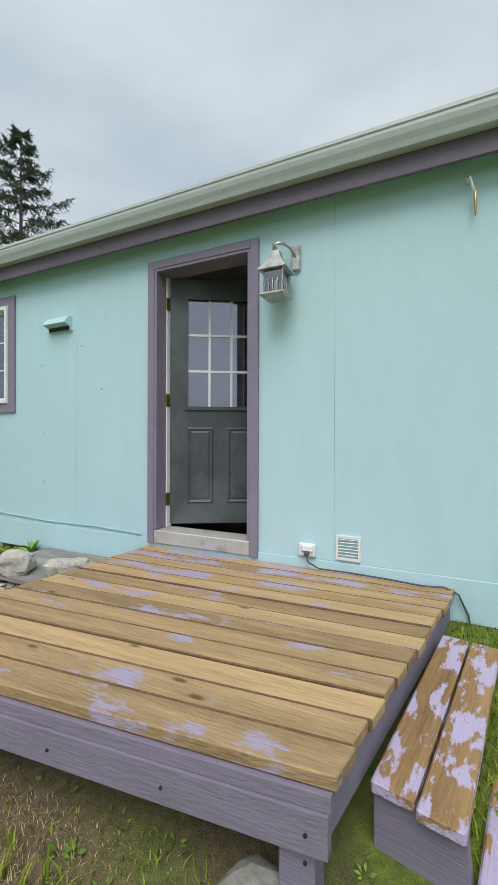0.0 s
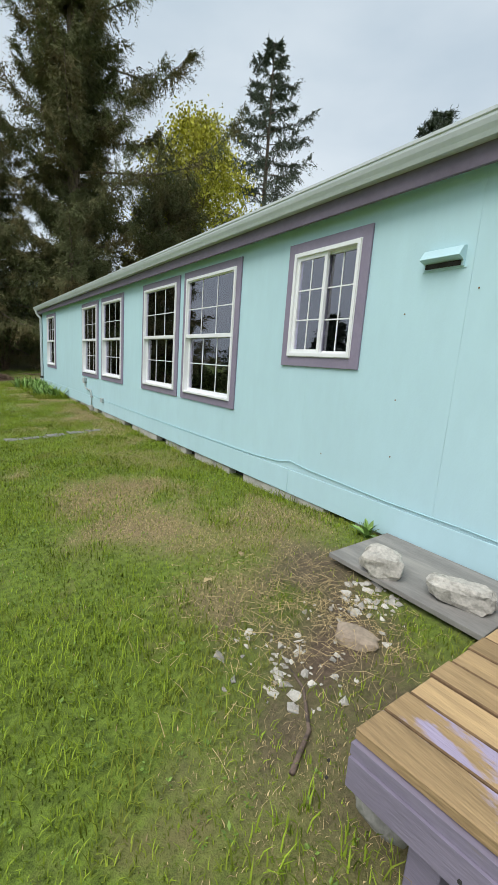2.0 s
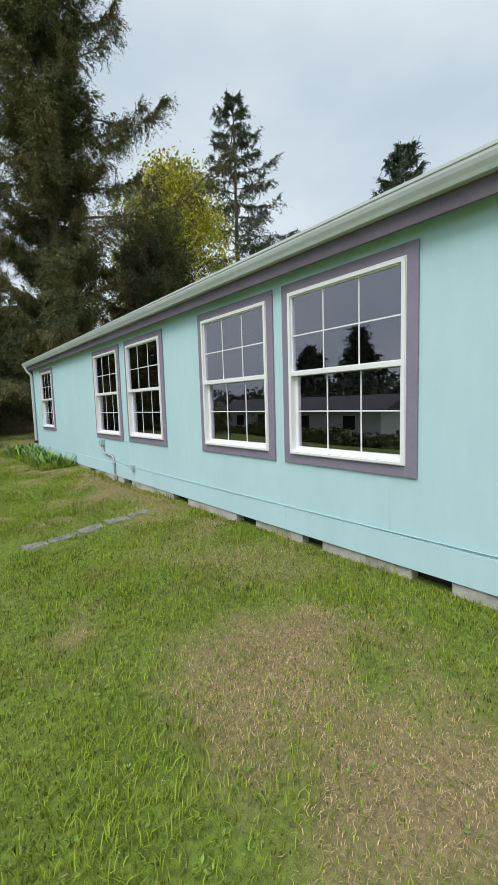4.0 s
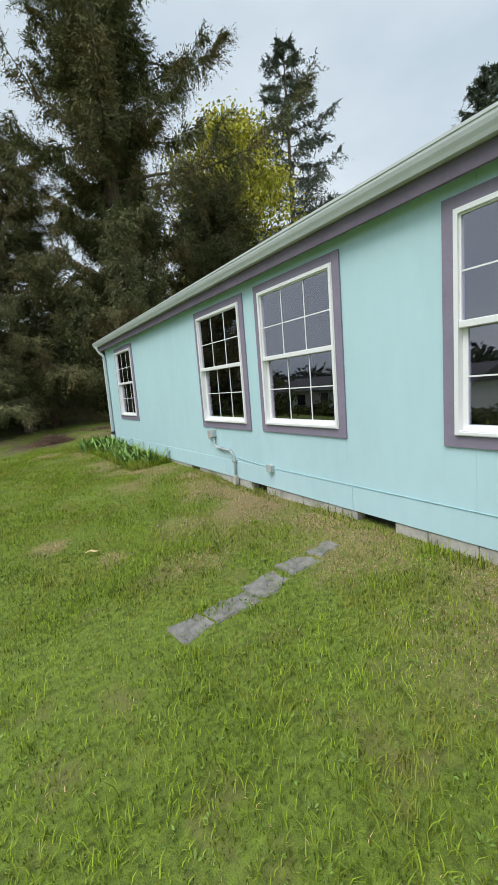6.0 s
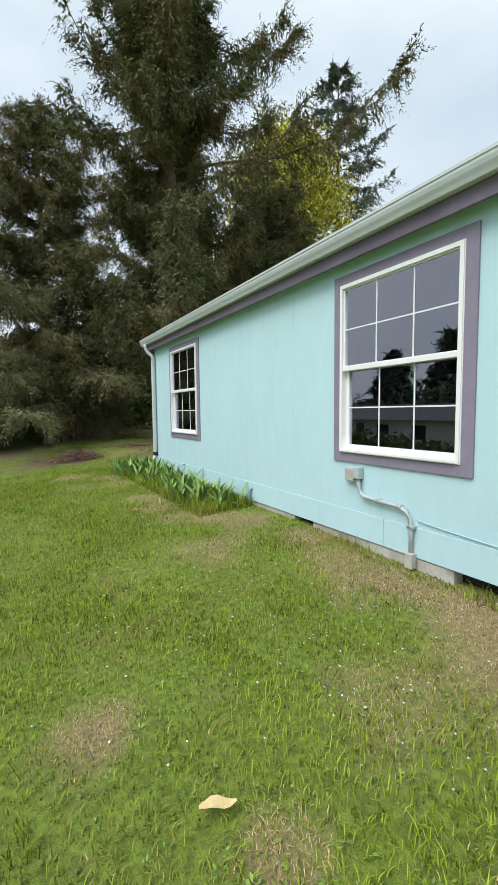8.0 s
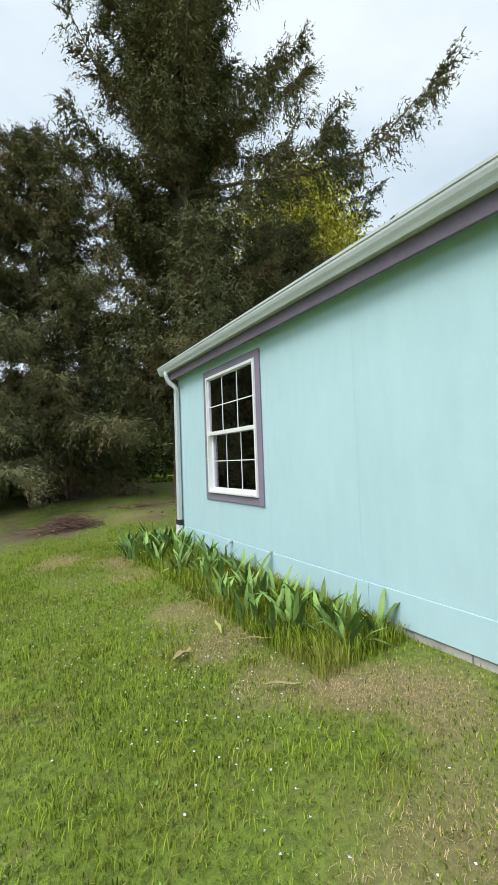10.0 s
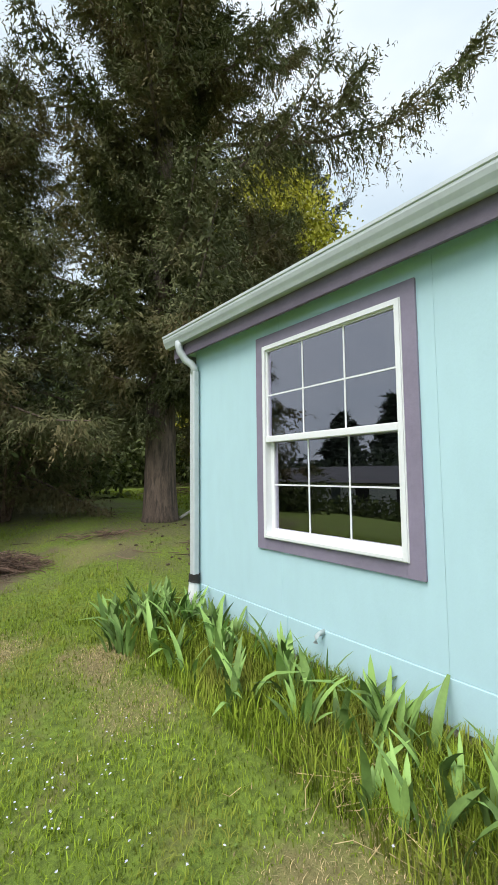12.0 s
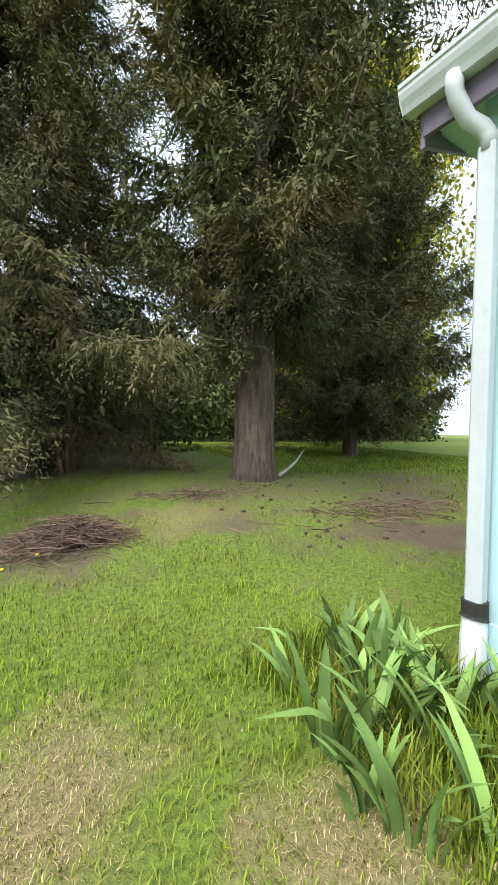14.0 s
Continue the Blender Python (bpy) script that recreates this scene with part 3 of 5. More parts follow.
def make_door():
    y0, y1, z0, z1 = DOOR
    d = empty("door_1", (0, y1 - 0.1, 0.43))
    off = -Vector(d.location)
    def sub(name, bm, m, label="", parent=None):
        o = part(name, bm, m, parent or d, label)
        o.location = (0, 0, 0) if parent else off
        return o
    c = DTW
    sub("casing", box_bm(-0.026, -0.0005, y0, y0 + c, 0.335, z1, bevel=0.003), M_MAUVE)
    sub("casing", box_bm(-0.026, -0.0005, y1 - c, y1, 0.335, z1, bevel=0.003), M_MAUVE)
    sub("casing", box_bm(-0.0255, -0.0005, y0 + c, y1 - c, z1 - c, z1, bevel=0.003), M_MAUVE)
    a, b, t = y0 + c, y1 - c, z1 - c
    sub("jamb", box_bm(-0.020, 0.16, a, a + 0.022, 0.44, t - 0.022, bevel=0.002), M_MAUVE)
    sub("jamb", box_bm(-0.020, 0.16, b - 0.022, b, 0.44, t - 0.022, bevel=0.002), M_MAUVE)
    sub("jamb", box_bm(-0.020, 0.16, a, b, t - 0.021, t, bevel=0.002), M_MAUVE)
    sub("weather_strip", box_bm(0.100, 0.158, b - 0.034, b - 0.0225, 0.44, t - 0.024), M_VINYL, "white weather strip")
    sub("weather_strip", box_bm(0.100, 0.112, a + 0.023, a + 0.034, 0.44, t - 0.024), M_VINYL, "white weather strip")
    sub("sill", box_bm(-0.024, 0.165, a + 0.001, b - 0.001, 0.338, 0.437, bevel=0.006), M_ALU, "scuffed metal door sill")
    # the leaf, hung on the far jamb and swung inwards; built along -y from its hinge
    leaf = empty("leaf", (0.135, b - 0.036, 0.46))
    leaf.parent = d
    leaf.location = Vector((0.135, b - 0.036, 0.46)) + off
    leaf.rotation_euler = (0, 0, radians(31))
    w, h, th = 0.80, 1.955, 0.044
    g0, g1, gz0, gz1 = -0.665, -0.135, 0.93, 1.80           # the glazed opening
    slab = part("slab", holed_slab(bmesh.new(), 0, th, -w, 0, 0, h, [(g0, g1, gz0, gz1)]), M_DOOR, leaf, "charcoal painted door slab")
    part("glazing_frame", holed_slab(bmesh.new(), -0.012, 0.056, g0 - 0.022, g1 + 0.022, gz0 - 0.022, gz1 + 0.022, [(g0 + 0.006, g1 - 0.006, gz0 + 0.006, gz1 - 0.006)]), M_DOOR, leaf)
    p = part("pane", box_bm(0.018, 0.024, g0, g1, gz0, gz1), M_GLASS, leaf)
    p.visible_shadow = False
    for i in (1, 2):
        yy = g0 + (g1 - g0) * i / 3
        zz = gz0 + (gz1 - gz0) * i / 3
        part("grid_bar", box_bm(0.011, 0.0172, yy - 0.009, yy + 0.009, gz0, gz1), M_VINYL, leaf, "white grid bar")
        part("grid_bar", box_bm(0.0105, 0.0170, g0, g1, zz - 0.009, zz + 0.009), M_VINYL, leaf, "white grid bar")
    for ya, yb in ((-0.665, -0.455), (-0.345, -0.135)):
        bm = bmesh.new()
        out = [(ya, 0.16), (yb, 0.16), (yb, 0.77), (ya, 0.77)]
        rings = []
        for inset, dx in ((0.0, -0.001), (0.012, -0.010), (0.030, -0.002), (0.045, -0.008)):
            rings.append([bm.verts.new((dx, y + (inset if y == ya else -inset), z + (inset if z == 0.16 else -inset))) for y, z in out])
        for r0, r1 in zip(rings, rings[1:]):
            for k in range(4):
                bm.faces.new((r0[k], r0[(k + 1) % 4], r1[(k + 1) % 4], r1[k]))
        bm.faces.new(rings[-1])
        bmesh.ops.recalc_face_normals(bm, faces=bm.faces)
        part("raised_panel", bm, M_DOOR, leaf)
    for zz in (0.20, 0.98, 1.74):
        sub("hinge", box_bm(0.082, 0.134, b - 0.0375, b - 0.0345, zz + 0.41, zz + 0.51, bevel=0.001), M_BRASS, "brass hinge")
    part("knob", tube_bm([(0.0, -0.735, 0.92), (-0.03, -0.735, 0.92), (-0.045, -0.735, 0.92), (-0.065, -0.735, 0.92)], [0.012, 0.012, 0.028, 0.018], 12), M_BRASS, leaf, "brass door knob", True)
    return tagged(d, "charcoal half-glazed door standing ajar in a mauve frame", "door", kind="structure")


make_door()

# ---- fittings on the wall ----
M_PEWTER = mat("silvery_lantern_metal", (0.50, 0.50, 0.49), 0.45, metal=0.6, vary=0.2, scale=20, second=(0.22, 0.21, 0.20), patch=(18, 0.6, 0.1))
M_PLASTIC = mat("white_plastic", (0.74, 0.78, 0.78), 0.4, vary=0.03)
M_GREYBOX = mat("grey_enclosure", (0.42, 0.48, 0.48), 0.5, vary=0.08, scale=9)
M_CABLE = mat("cable_jacket", (0.38, 0.60, 0.64), 0.5, vary=0.1)
M_CORD = mat("dark_cord", (0.07, 0.08, 0.085), 0.5, vary=0.1)


def frustum(bm, cx, cy, z0, z1, r0, r1):
    """A square frustum."""
    lo = [bm.verts.new((cx + sx * r0, cy + sy * r0, z0)) for sx, sy in ((-1, -1), (1, -1), (1, 1), (-1, 1))]
    hi = [bm.verts.new((cx + sx * r1, cy + sy * r1, z1)) for sx, sy in ((-1, -1), (1, -1), (1, 1), (-1, 1))]
    bm.faces.new(lo[::-1])
    bm.faces.new(hi)
    for i in range(4):
        bm.faces.new((lo[i], lo[(i + 1) % 4], hi[(i + 1) % 4], hi[i]))
    return bm


def make_lantern(y, z):
    """A coach lantern on a curled bracket; z is the underside of its tray."""
    g = empty("wall_lantern", (0, y, z))
    x = -0.135
    part("back_plate", box_bm(-0.028, -0.001, -0.125, -0.060, 0.205, 0.375, bevel=0.010), M_PEWTER, g)
    arm = [(-0.028, -0.09, 0.30), (-0.06, -0.07, 0.345), (-0.09, -0.03, 0.372), (x, 0.0, 0.36), (x - 0.012, 0.01, 0.335), (x, 0, 0.300)]
    part("bracket_arm", tube_bm(arm, [0.010, 0.010, 0.011, 0.011, 0.010, 0.012], 8), M_PEWTER, g, smooth=True)
    part("scroll", tube_bm([(x + 0.02 * math.cos(a), 0.02, 0.335 + 0.02 * math.sin(a)) for a in np.linspace(0, 5.2, 12)], 0.006, 6), M_PEWTER, g)
    bm = frustum(bmesh.new(), x, 0, 0.262, 0.302, 0.036, 0.026)
    frustum(bm, x, 0, 0.232, 0.262, 0.052, 0.036)
    frustum(bm, x, 0, 0.180, 0.232, 0.084, 0.054)
    frustum(bm, x, 0, 0.168, 0.181, 0.094, 0.092)
    part("cap", bm, M_PEWTER, g, "stepped metal cap")
    for sx, sy in ((-1, -1), (1, -1), (1, 1), (-1, 1)):
        part("corner_post", tube_bm([(x + sx * 0.062, sy * 0.062, 0.022), (x + sx * 0.070, sy * 0.070, 0.168)], 0.0055, 6), M_PEWTER, g)
        # leaf tracery on each side
        for k in (-1, 0, 1):
            px, py = (x + sx * 0.067, k * 0.030) if sx * sy > 0 else (x + k * 0.030, sy * 0.067)
            part("tracery", tube_bm([(px, py, 0.022), (px + 0.004 * k, py, 0.075), (px, py + 0.006 * k, 0.110)], [0.002, 0.004, 0.0015], 5), M_PEWTER, g)
    o = part("glass", frustum(bmesh.new(), x, 0, 0.022, 0.168, 0.056, 0.063), M_GLASS, g)
    o.visible_shadow = False
    bm = frustum(bmesh.new(), x, 0, 0.010, 0.022, 0.088, 0.080)
    frustum(bm, x, 0, 0.0, 0.010, 0.070, 0.088)
    part("tray", bm, M_PEWTER, g)
    part("bulb", tube_bm([(x, 0, 0.022), (x, 0, 0.05), (x, 0, 0.08), (x, 0, 0.11), (x, 0, 0.122)], [0.016, 0.016, 0.027, 0.022, 0.004], 10), M_PLASTIC, g, smooth=True)
    g.scale = (0.97, 0.97, 0.97)
    return tagged(g, "silvery coach lantern on the wall beside the door", "wall lamp")


make_lantern(-0.66, 2.02)


def make_hood():
    g = empty("exhaust_hood", (0, 1.43, 2.075))
    bm = bmesh.new()
    prof = [(-0.001, 0.125), (-0.001, 0.0), (-0.02, 0.0), (-0.02, 0.035), (-0.085, 0.055), (-0.04, 0.115), (-0.012, 0.125)]
    a = [bm.verts.new((x, -0.135, z)) for x, z in prof]
    b = [bm.verts.new((x, 0.135, z)) for x, z in prof]
    for i in range(7):
        bm.faces.new((a[i], a[(i + 1) % 7], b[(i + 1) % 7], b[i]))
    bm.faces.new(a[::-1])
    bm.faces.new(b)
    bmesh.ops.recalc_face_normals(bm, faces=bm.faces)
    part("hood", bm, M_AQUA, g)
    part("flap", box_bm(-0.030, -0.0205, -0.120, 0.120, 0.004, 0.034), M_DARK, g, "dark flap")
    part("flange", box_bm(-0.006, -0.0005, -0.15, 0.15, -0.01, 0.0005), M_AQUA, g)
    return tagged(g, "aqua painted sheet metal exhaust hood on the wall", "vent")


make_hood()


def make_louvre():
    g = empty("louvre_vent", (0, -1.09, 0.39))
    part("frame", holed_slab(bmesh.new(), -0.014, -0.0005, -0.075, 0.075, 0, 0.15, [(-0.06, 0.06, 0.016, 0.134)]), M_PLASTIC, g)
    for k in range(6):
        bm = box_bm(-0.009, 0.009, -0.06, 0.06, -0.0015, 0.0015)
        for v in bm.verts:
            v.co = Matrix.Rotation(radians(38), 3, "Y") @ v.co
            v.co += Vector((-0.009, 0, 0.027 + 0.0193 * k))
        part("slat", bm, M_PLASTIC, g)
    return tagged(g, "pale louvre vent low on the wall", "vent")


make_louvre()


def make_outlet(y, z):
    g = empty("outdoor_socket", (0, y, z))
    part("box", box_bm(-0.032, -0.0005, -0.055, 0.055, -0.04, 0.04, bevel=0.006), M_PLASTIC, g)
    part("cover", box_bm(-0.050, -0.0325, -0.045, 0.03, -0.005, 0.034, bevel=0.005), M_VINYL, g, "white flip cover")
    part("plug", box_bm(-0.055, -0.0325, -0.018, 0.012, -0.035, -0.006, bevel=0.004), M_CORD, g, "dark plug")
    return tagged(g, "white outdoor socket with a plug in it", "socket")


make_outlet(-0.832, 0.43)


def cable(name, pts, r, m, label):
    c = []
    for p, q in zip(pts, pts[1:]):
        p, q = Vector(p), Vector(q)
        for k in range(6):
            c.append(p.lerp(q, k / 6))
    c.append(Vector(pts[-1]))
    return tagged(part(name, tube_bm(c, r, 6), m, smooth=True), label, "cable")


cable("power_cord", [(-0.045, -0.832, 0.405), (-0.05, -0.85, 0.36), (-0.05, -0.92, 0.329), (-0.035, -1.10, 0.326), (-0.06, -1.32, 0.328), (-0.10, -1.52, 0.331),
                     (-0.06, -1.62, 0.328), (-0.03, -1.69, 0.29), (-0.02, -1.74, 0.18), (-0.03, -1.76, 0.06)], 0.005, M_CORD, "dark extension cord lying along the deck")
cable("wall_cable", [(-0.010, 0.52, 0.39), (-0.010, 1.0, 0.405), (-0.010, 1.6, 0.40), (-0.010, 2.1, 0.42), (-0.012, 2.5, 0.435), (-0.010, 2.75, 0.46), (-0.010, 2.9, 0.42), (-0.010, 3.3, 0.395),
                     (-0.010, 4.5, 0.385), (-0.010, 6.2, 0.378), (-0.010, 8.8, 0.381), (-0.012, 8.90, 0.382)], 0.0045, M_CABLE, "thin painted cable along the skirting joint")
cable("wall_cable", [(-0.012, 8.99, 0.39), (-0.010, 9.2, 0.395), (-0.010, 9.5, 0.41), (-0.012, 9.74, 0.43)], 0.0045, M_CABLE, "thin painted cable between wall boxes")


def make_cable_box():
    g = empty("cable_box", (0, 8.937, 0.382))
    part("body", box_bm(-0.05, -0.0005, -0.05, 0.05, -0.045, 0.045, bevel=0.008), M_GREYBOX, g)
    part("lid", box_bm(-0.058, -0.0505, -0.053, 0.053, -0.048, 0.048, bevel=0.004), M_GREYBOX, g)
    return tagged(g, "small grey cable box on the aqua wall", "utility box")


make_cable_box()


def make_conduit():
    g = empty("conduit", (0, 9.78, 0.10))
    part("switch_box", box_bm(-0.075, -0.0005, 0.53, 0.60, 0.58, 0.69, bevel=0.008), M_GREYBOX, g, "grey weatherproof switch box")
    part("junction_box", box_bm(-0.055, -0.0005, 0.61, 0.72, 0.55, 0.665, bevel=0.006), M_CONC, g, "weathered tan junction box")
    pts = [(-0.035, 0.565, 0.58), (-0.035, 0.56, 0.50), (-0.035, 0.53, 0.455), (-0.035, 0.48, 0.43), (-0.035, 0.30, 0.42), (-0.035, 0.12, 0.415), (-0.035, 0.05, 0.39), (-0.035, 0.012, 0.33), (-0.035, 0.0, 0.26), (-0.035, 0.0, 0.05)]
    part("pipe", tube_bm(pts, 0.017, 10), M_GREYBOX, g, smooth=True)
    for q in ((-0.035, 0.33, 0.42), (-0.035, 0.11, 0.414)):
        part("coupling", tube_bm([(q[0], q[1] - 0.02, q[2]), (q[0], q[1] + 0.02, q[2])], 0.023, 10), M_PEWTER, g)
    part("strap", box_bm(-0.056, -0.0005, -0.03, 0.03, 0.26, 0.285, bevel=0.003), M_PEWTER, g)
    part("fitting", box_bm(-0.07, -0.001, -0.035, 0.035, -0.06, 0.07, bevel=0.008), M_CONC, g, "tan conduit body")
    return tagged(g, "grey conduit with switch box running down the wall", "conduit")


make_conduit()


def make_hook():
    g = empty("wall_hook", (0, -1.73, 2.515))
    part("arm", tube_bm([(-0.001, 0.0, 0.01), (-0.05, 0.01, 0.02), (-0.085, 0.0, 0.0), (-0.06, -0.02, -0.06), (-0.02, -0.03, -0.10)], 0.007, 7), M_VINYL, g, smooth=True)
    part("loop", tube_bm([(-0.05 + 0.018 * math.cos(a), -0.03, -0.12 + 0.07 * math.sin(a)) for a in np.linspace(0, 6.28, 14)], 0.005, 6), M_BRASS, g, "rusty hanging loop")
    return tagged(g, "bracket with a rusty loop high on the wall", "hook")


make_hook()
tap = tagged(part("hose_bib", tube_bm([(0.0, 14.62, 0.36), (-0.05, 14.62, 0.36), (-0.08, 14.62, 0.345), (-0.085, 14.62, 0.31)], [0.02, 0.014, 0.014, 0.016], 9), M_GREYBOX, smooth=True), "painted hose tap low on the aqua wall", "tap")


# ---- slab, stones, pavers ----
def stone(name, x, y, z, sx, sy, sz, seed, m=None, label="", cat="stone", group="", sub=2, turn=0.0):
    bm = bmesh.new()
    bmesh.ops.create_icosphere(bm, subdivisions=sub, radius=1.0)
    for v in bm.verts:
        p = v.co.copy()
        k = 1 + 0.32 * noise.noise(p * 1.1 + Vector((seed * 3.1, 0, 0))) + 0.16 * noise.noise(p * 2.7 + Vector((0, seed * 1.7, 0))) + 0.06 * noise.noise(p * 7 + Vector((seed, 0, 0)))
        p = Vector([math.copysign(abs(c) ** 0.72, c) for c in p]) * k
        v.co = Vector((p.x * sx, p.y * sy, p.z * sz))
    o = part(name, bm, m or M_ROCK)
    o.location = (x, y, z)
    o.rotation_euler = (0, 0, turn)
    return tagged(o, label, cat, group)


def chip(name, x, y, z, sx, sy, sz, seed, m, label, cat, group):
    """A broken, sharp-edged piece of rubble: the hull of a few scattered points."""
    rng = random.Random(seed)
    bm = bmesh.new()
    for k in range(11):
        p = Vector((rng.gauss(0, 1), rng.gauss(0, 1), rng.gauss(0, 1))).normalized() * rng.uniform(0.75, 1.15)
        bm.verts.new((p.x * sx, p.y * sy, p.z * sz))
    hull = bmesh.ops.convex_hull(bm, input=bm.verts)
    bmesh.ops.delete(bm, geom=[v for v in hull["geom_interior"] if isinstance(v, bmesh.types.BMVert)], context="VERTS")
    o = part(name, bm, m)
    o.location, o.rotation_euler = (x, y, z), (0, 0, rng.uniform(0, 6.28))
    return tagged(o, label, cat, group)


gz = ground_z(-0.4, 1.1)
board = part("plywood_sheet", box_bm(-0.66, -0.02, 0.55, 1.56, -0.016, 0.016, bevel=0.003), M_SLAB)
board.location, board.rotation_euler = (0, 0, gz + 0.06), (0, radians(-1.5), 0)
tagged(board, "weathered grey sheet lying on the ground against the wall", "board")
stone("rock", -0.57, 1.21, gz + 0.135, 0.105, 0.125, 0.085, 1, label="large pale rough stone on the grey sheet", sub=3, turn=0.5)
stone("rock", -0.48, 0.77, gz + 0.125, 0.08, 0.17, 0.075, 2, label="large pale rough stone on the sheet by the deck", sub=3, turn=0.35)
stone("rock", -1.10, 0.95, ground_z(-1.1, 0.95) + 0.012, 0.06, 0.11, 0.042, 5, M_TAN, label="brownish broken stone in bare soil", sub=3, turn=0.4)
stone("foundation_rock", -1.58, 0.40, ground_z(-1.58, 0.40) + 0.0, 0.10, 0.12, 0.10, 7, M_STONE, "grey footing stone under the deck corner", sub=3)
stone("foundation_rock", -1.52, 0.18, ground_z(-1.52, 0.18) + 0.0, 0.09, 0.12, 0.07, 9, M_STONE, "grey footing stone under the deck corner", sub=3)
stone("foundation_rock", -1.66, -1.25, ground_z(-1.66, -1.25), 0.13, 0.15, 0.09, 8, M_STONE, "grey footing stone under the deck corner", sub=3)
stone("foundation_rock", -1.58, -1.55, ground_z(-1.58, -1.55) - 0.02, 0.10, 0.10, 0.07, 12, M_STONE, "grey stone beside the deck steps", sub=3)
random.seed(21)
for k in range(170):
    a, r = random.uniform(0, 6.28), random.random() ** 0.6
    cx, cy, rx, ry = random.choice(((-0.80, 1.13, 0.22, 0.18), (-0.80, 1.13, 0.22, 0.18), (-1.40, 0.95, 0.22, 0.22), (-1.10, 1.05, 0.40, 0.30), (-1.55, 1.15, 0.25, 0.25)))
    x, y = cx + rx * r * math.cos(a), cy + ry * r * math.sin(a)
    s = 0.008 + 0.024 * random.random() ** 2.2
    chip("rubble_chip", x, y, ground_z(x, y) + s * 0.25, s * random.uniform(0.7, 1.7), s * random.uniform(0.7, 1.4), s * random.uniform(0.45, 0.8), k + 30, M_CHIP, "small pale broken stone in bare soil", "stone", "rubble by the deck")


def paver(x, y, lx, ly, turn):
    bm = box_bm(-lx / 2, lx / 2, -ly / 2, ly / 2, -0.03, 0.012, bevel=0.012)
    bmesh.ops.subdivide_edges(bm, edges=[e for e in bm.edges if e.calc_length() > 0.12], cuts=4, use_grid_fill=True)
    for v in bm.verts:
        n3 = noise.noise_vector(Vector((v.co.x * 9 + x * 5, v.co.y * 9, 1.0)))
        v.co += Vector((n3.x * 0.035, n3.y * 0.035, n3.z * 0.006))
    o = part("paver", bm, M_PAVER)
    o.location, o.rotation_euler = (x, y, ground_z(x, y) - 0.004), (0, 0, turn)
    return tagged(o, "flat grey paving stone sunk in the lawn", "paver", "row of pavers")


for x, y, lx, ly, tn in ((-1.93, 7.20, 0.25, 0.22, 0.25), (-1.61, 7.23, 0.36, 0.20, 0.10), (-1.26, 7.30, 0.36, 0.23, 0.2), (-0.92, 7.36, 0.33, 0.22, 0.05), (-0.60, 7.42, 0.30, 0.17, 0.25)):
    paver(x, y, lx, ly, tn)


# ---- trees ----
M_BARK = mat("furrowed_bark", (0.155, 0.112, 0.088), 0.95, vary=0.35, scale=5, bump=1.0, bscale=9, stretch=(2.2, 2.2, 0.35), second=(0.07, 0.055, 0.045), patch=(7, 0.56, 0.06))
M_TWIG = mat("dead_twig", (0.17, 0.11, 0.08), 0.95, vary=0.3, scale=12, by_island=0.5)
M_FIR = mat("fir_needles", (0.128, 0.136, 0.066), 0.75, vary=0.25, scale=0.5, by_island=0.25, second=(0.170, 0.134, 0.068), patch=(0.55, 0.56, 0.09), spec=0.05)
# haze of distance is mixed into this greyer, bluer green
M_FIR_FAR = mat("far_fir_needles_hazed", (0.085, 0.105, 0.075), 0.8, vary=0.2, scale=0.3, by_island=0.5, spec=0.2)
M_LIME = mat("young_lime_leaves", (0.42, 0.40, 0.045), 0.7, vary=0.2, scale=0.4, by_island=0.6, spec=0.3)
M_SHRUB = mat("shrub_leaves", (0.10, 0.125, 0.042), 0.75, vary=0.25, scale=0.4, by_island=0.6, spec=0.25)


def leaf_mesh(name, pos, along, size, width, material, seed, flat=None, corners=4):
    """Many small diamond leaves in one mesh: pos and along are N x 3, size is N, width the share of the length."""
    rng = np.random.default_rng(seed)
    n = len(pos)
    d = along / (np.linalg.norm(along, axis=1, keepdims=True) + 1e-9)
    r = rng.normal(size=(n, 3)) if flat is None else flat + 0.55 * rng.normal(size=(n, 3))
    s = np.cross(d, r)
    s /= np.linalg.norm(s, axis=1, keepdims=True) + 1e-9
    half = size[:, None] * width * 0.5
    if corners == 3:                        # a pointed needle tuft
        v = np.stack([pos + s * half, pos - s * half, pos + d * size[:, None]], 1)
    else:
        v = np.empty((n, 4, 3))
        v[:, 0] = pos
        v[:, 1] = pos + d * size[:, None] * 0.45 + s * half
        v[:, 2] = pos + d * size[:, None] - np.array([0, 0, 0.12]) * size[:, None]
        v[:, 3] = pos + d * size[:, None] * 0.45 - s * half
    c = corners
    me = bpy.data.meshes.new(name)
    me.vertices.add(n * c)
    me.vertices.foreach_set("co", v.reshape(-1))
    me.loops.add(n * c)
    me.loops.foreach_set("vertex_index", np.arange(n * c, dtype=np.int32))
    me.polygons.add(n)
    me.polygons.foreach_set("loop_start", np.arange(0, n * c, c, dtype=np.int32))
    me.polygons.foreach_set("loop_total", np.full(n, c, dtype=np.int32))
    me.update(calc_edges=True)
    me.materials.append(material)
    return me


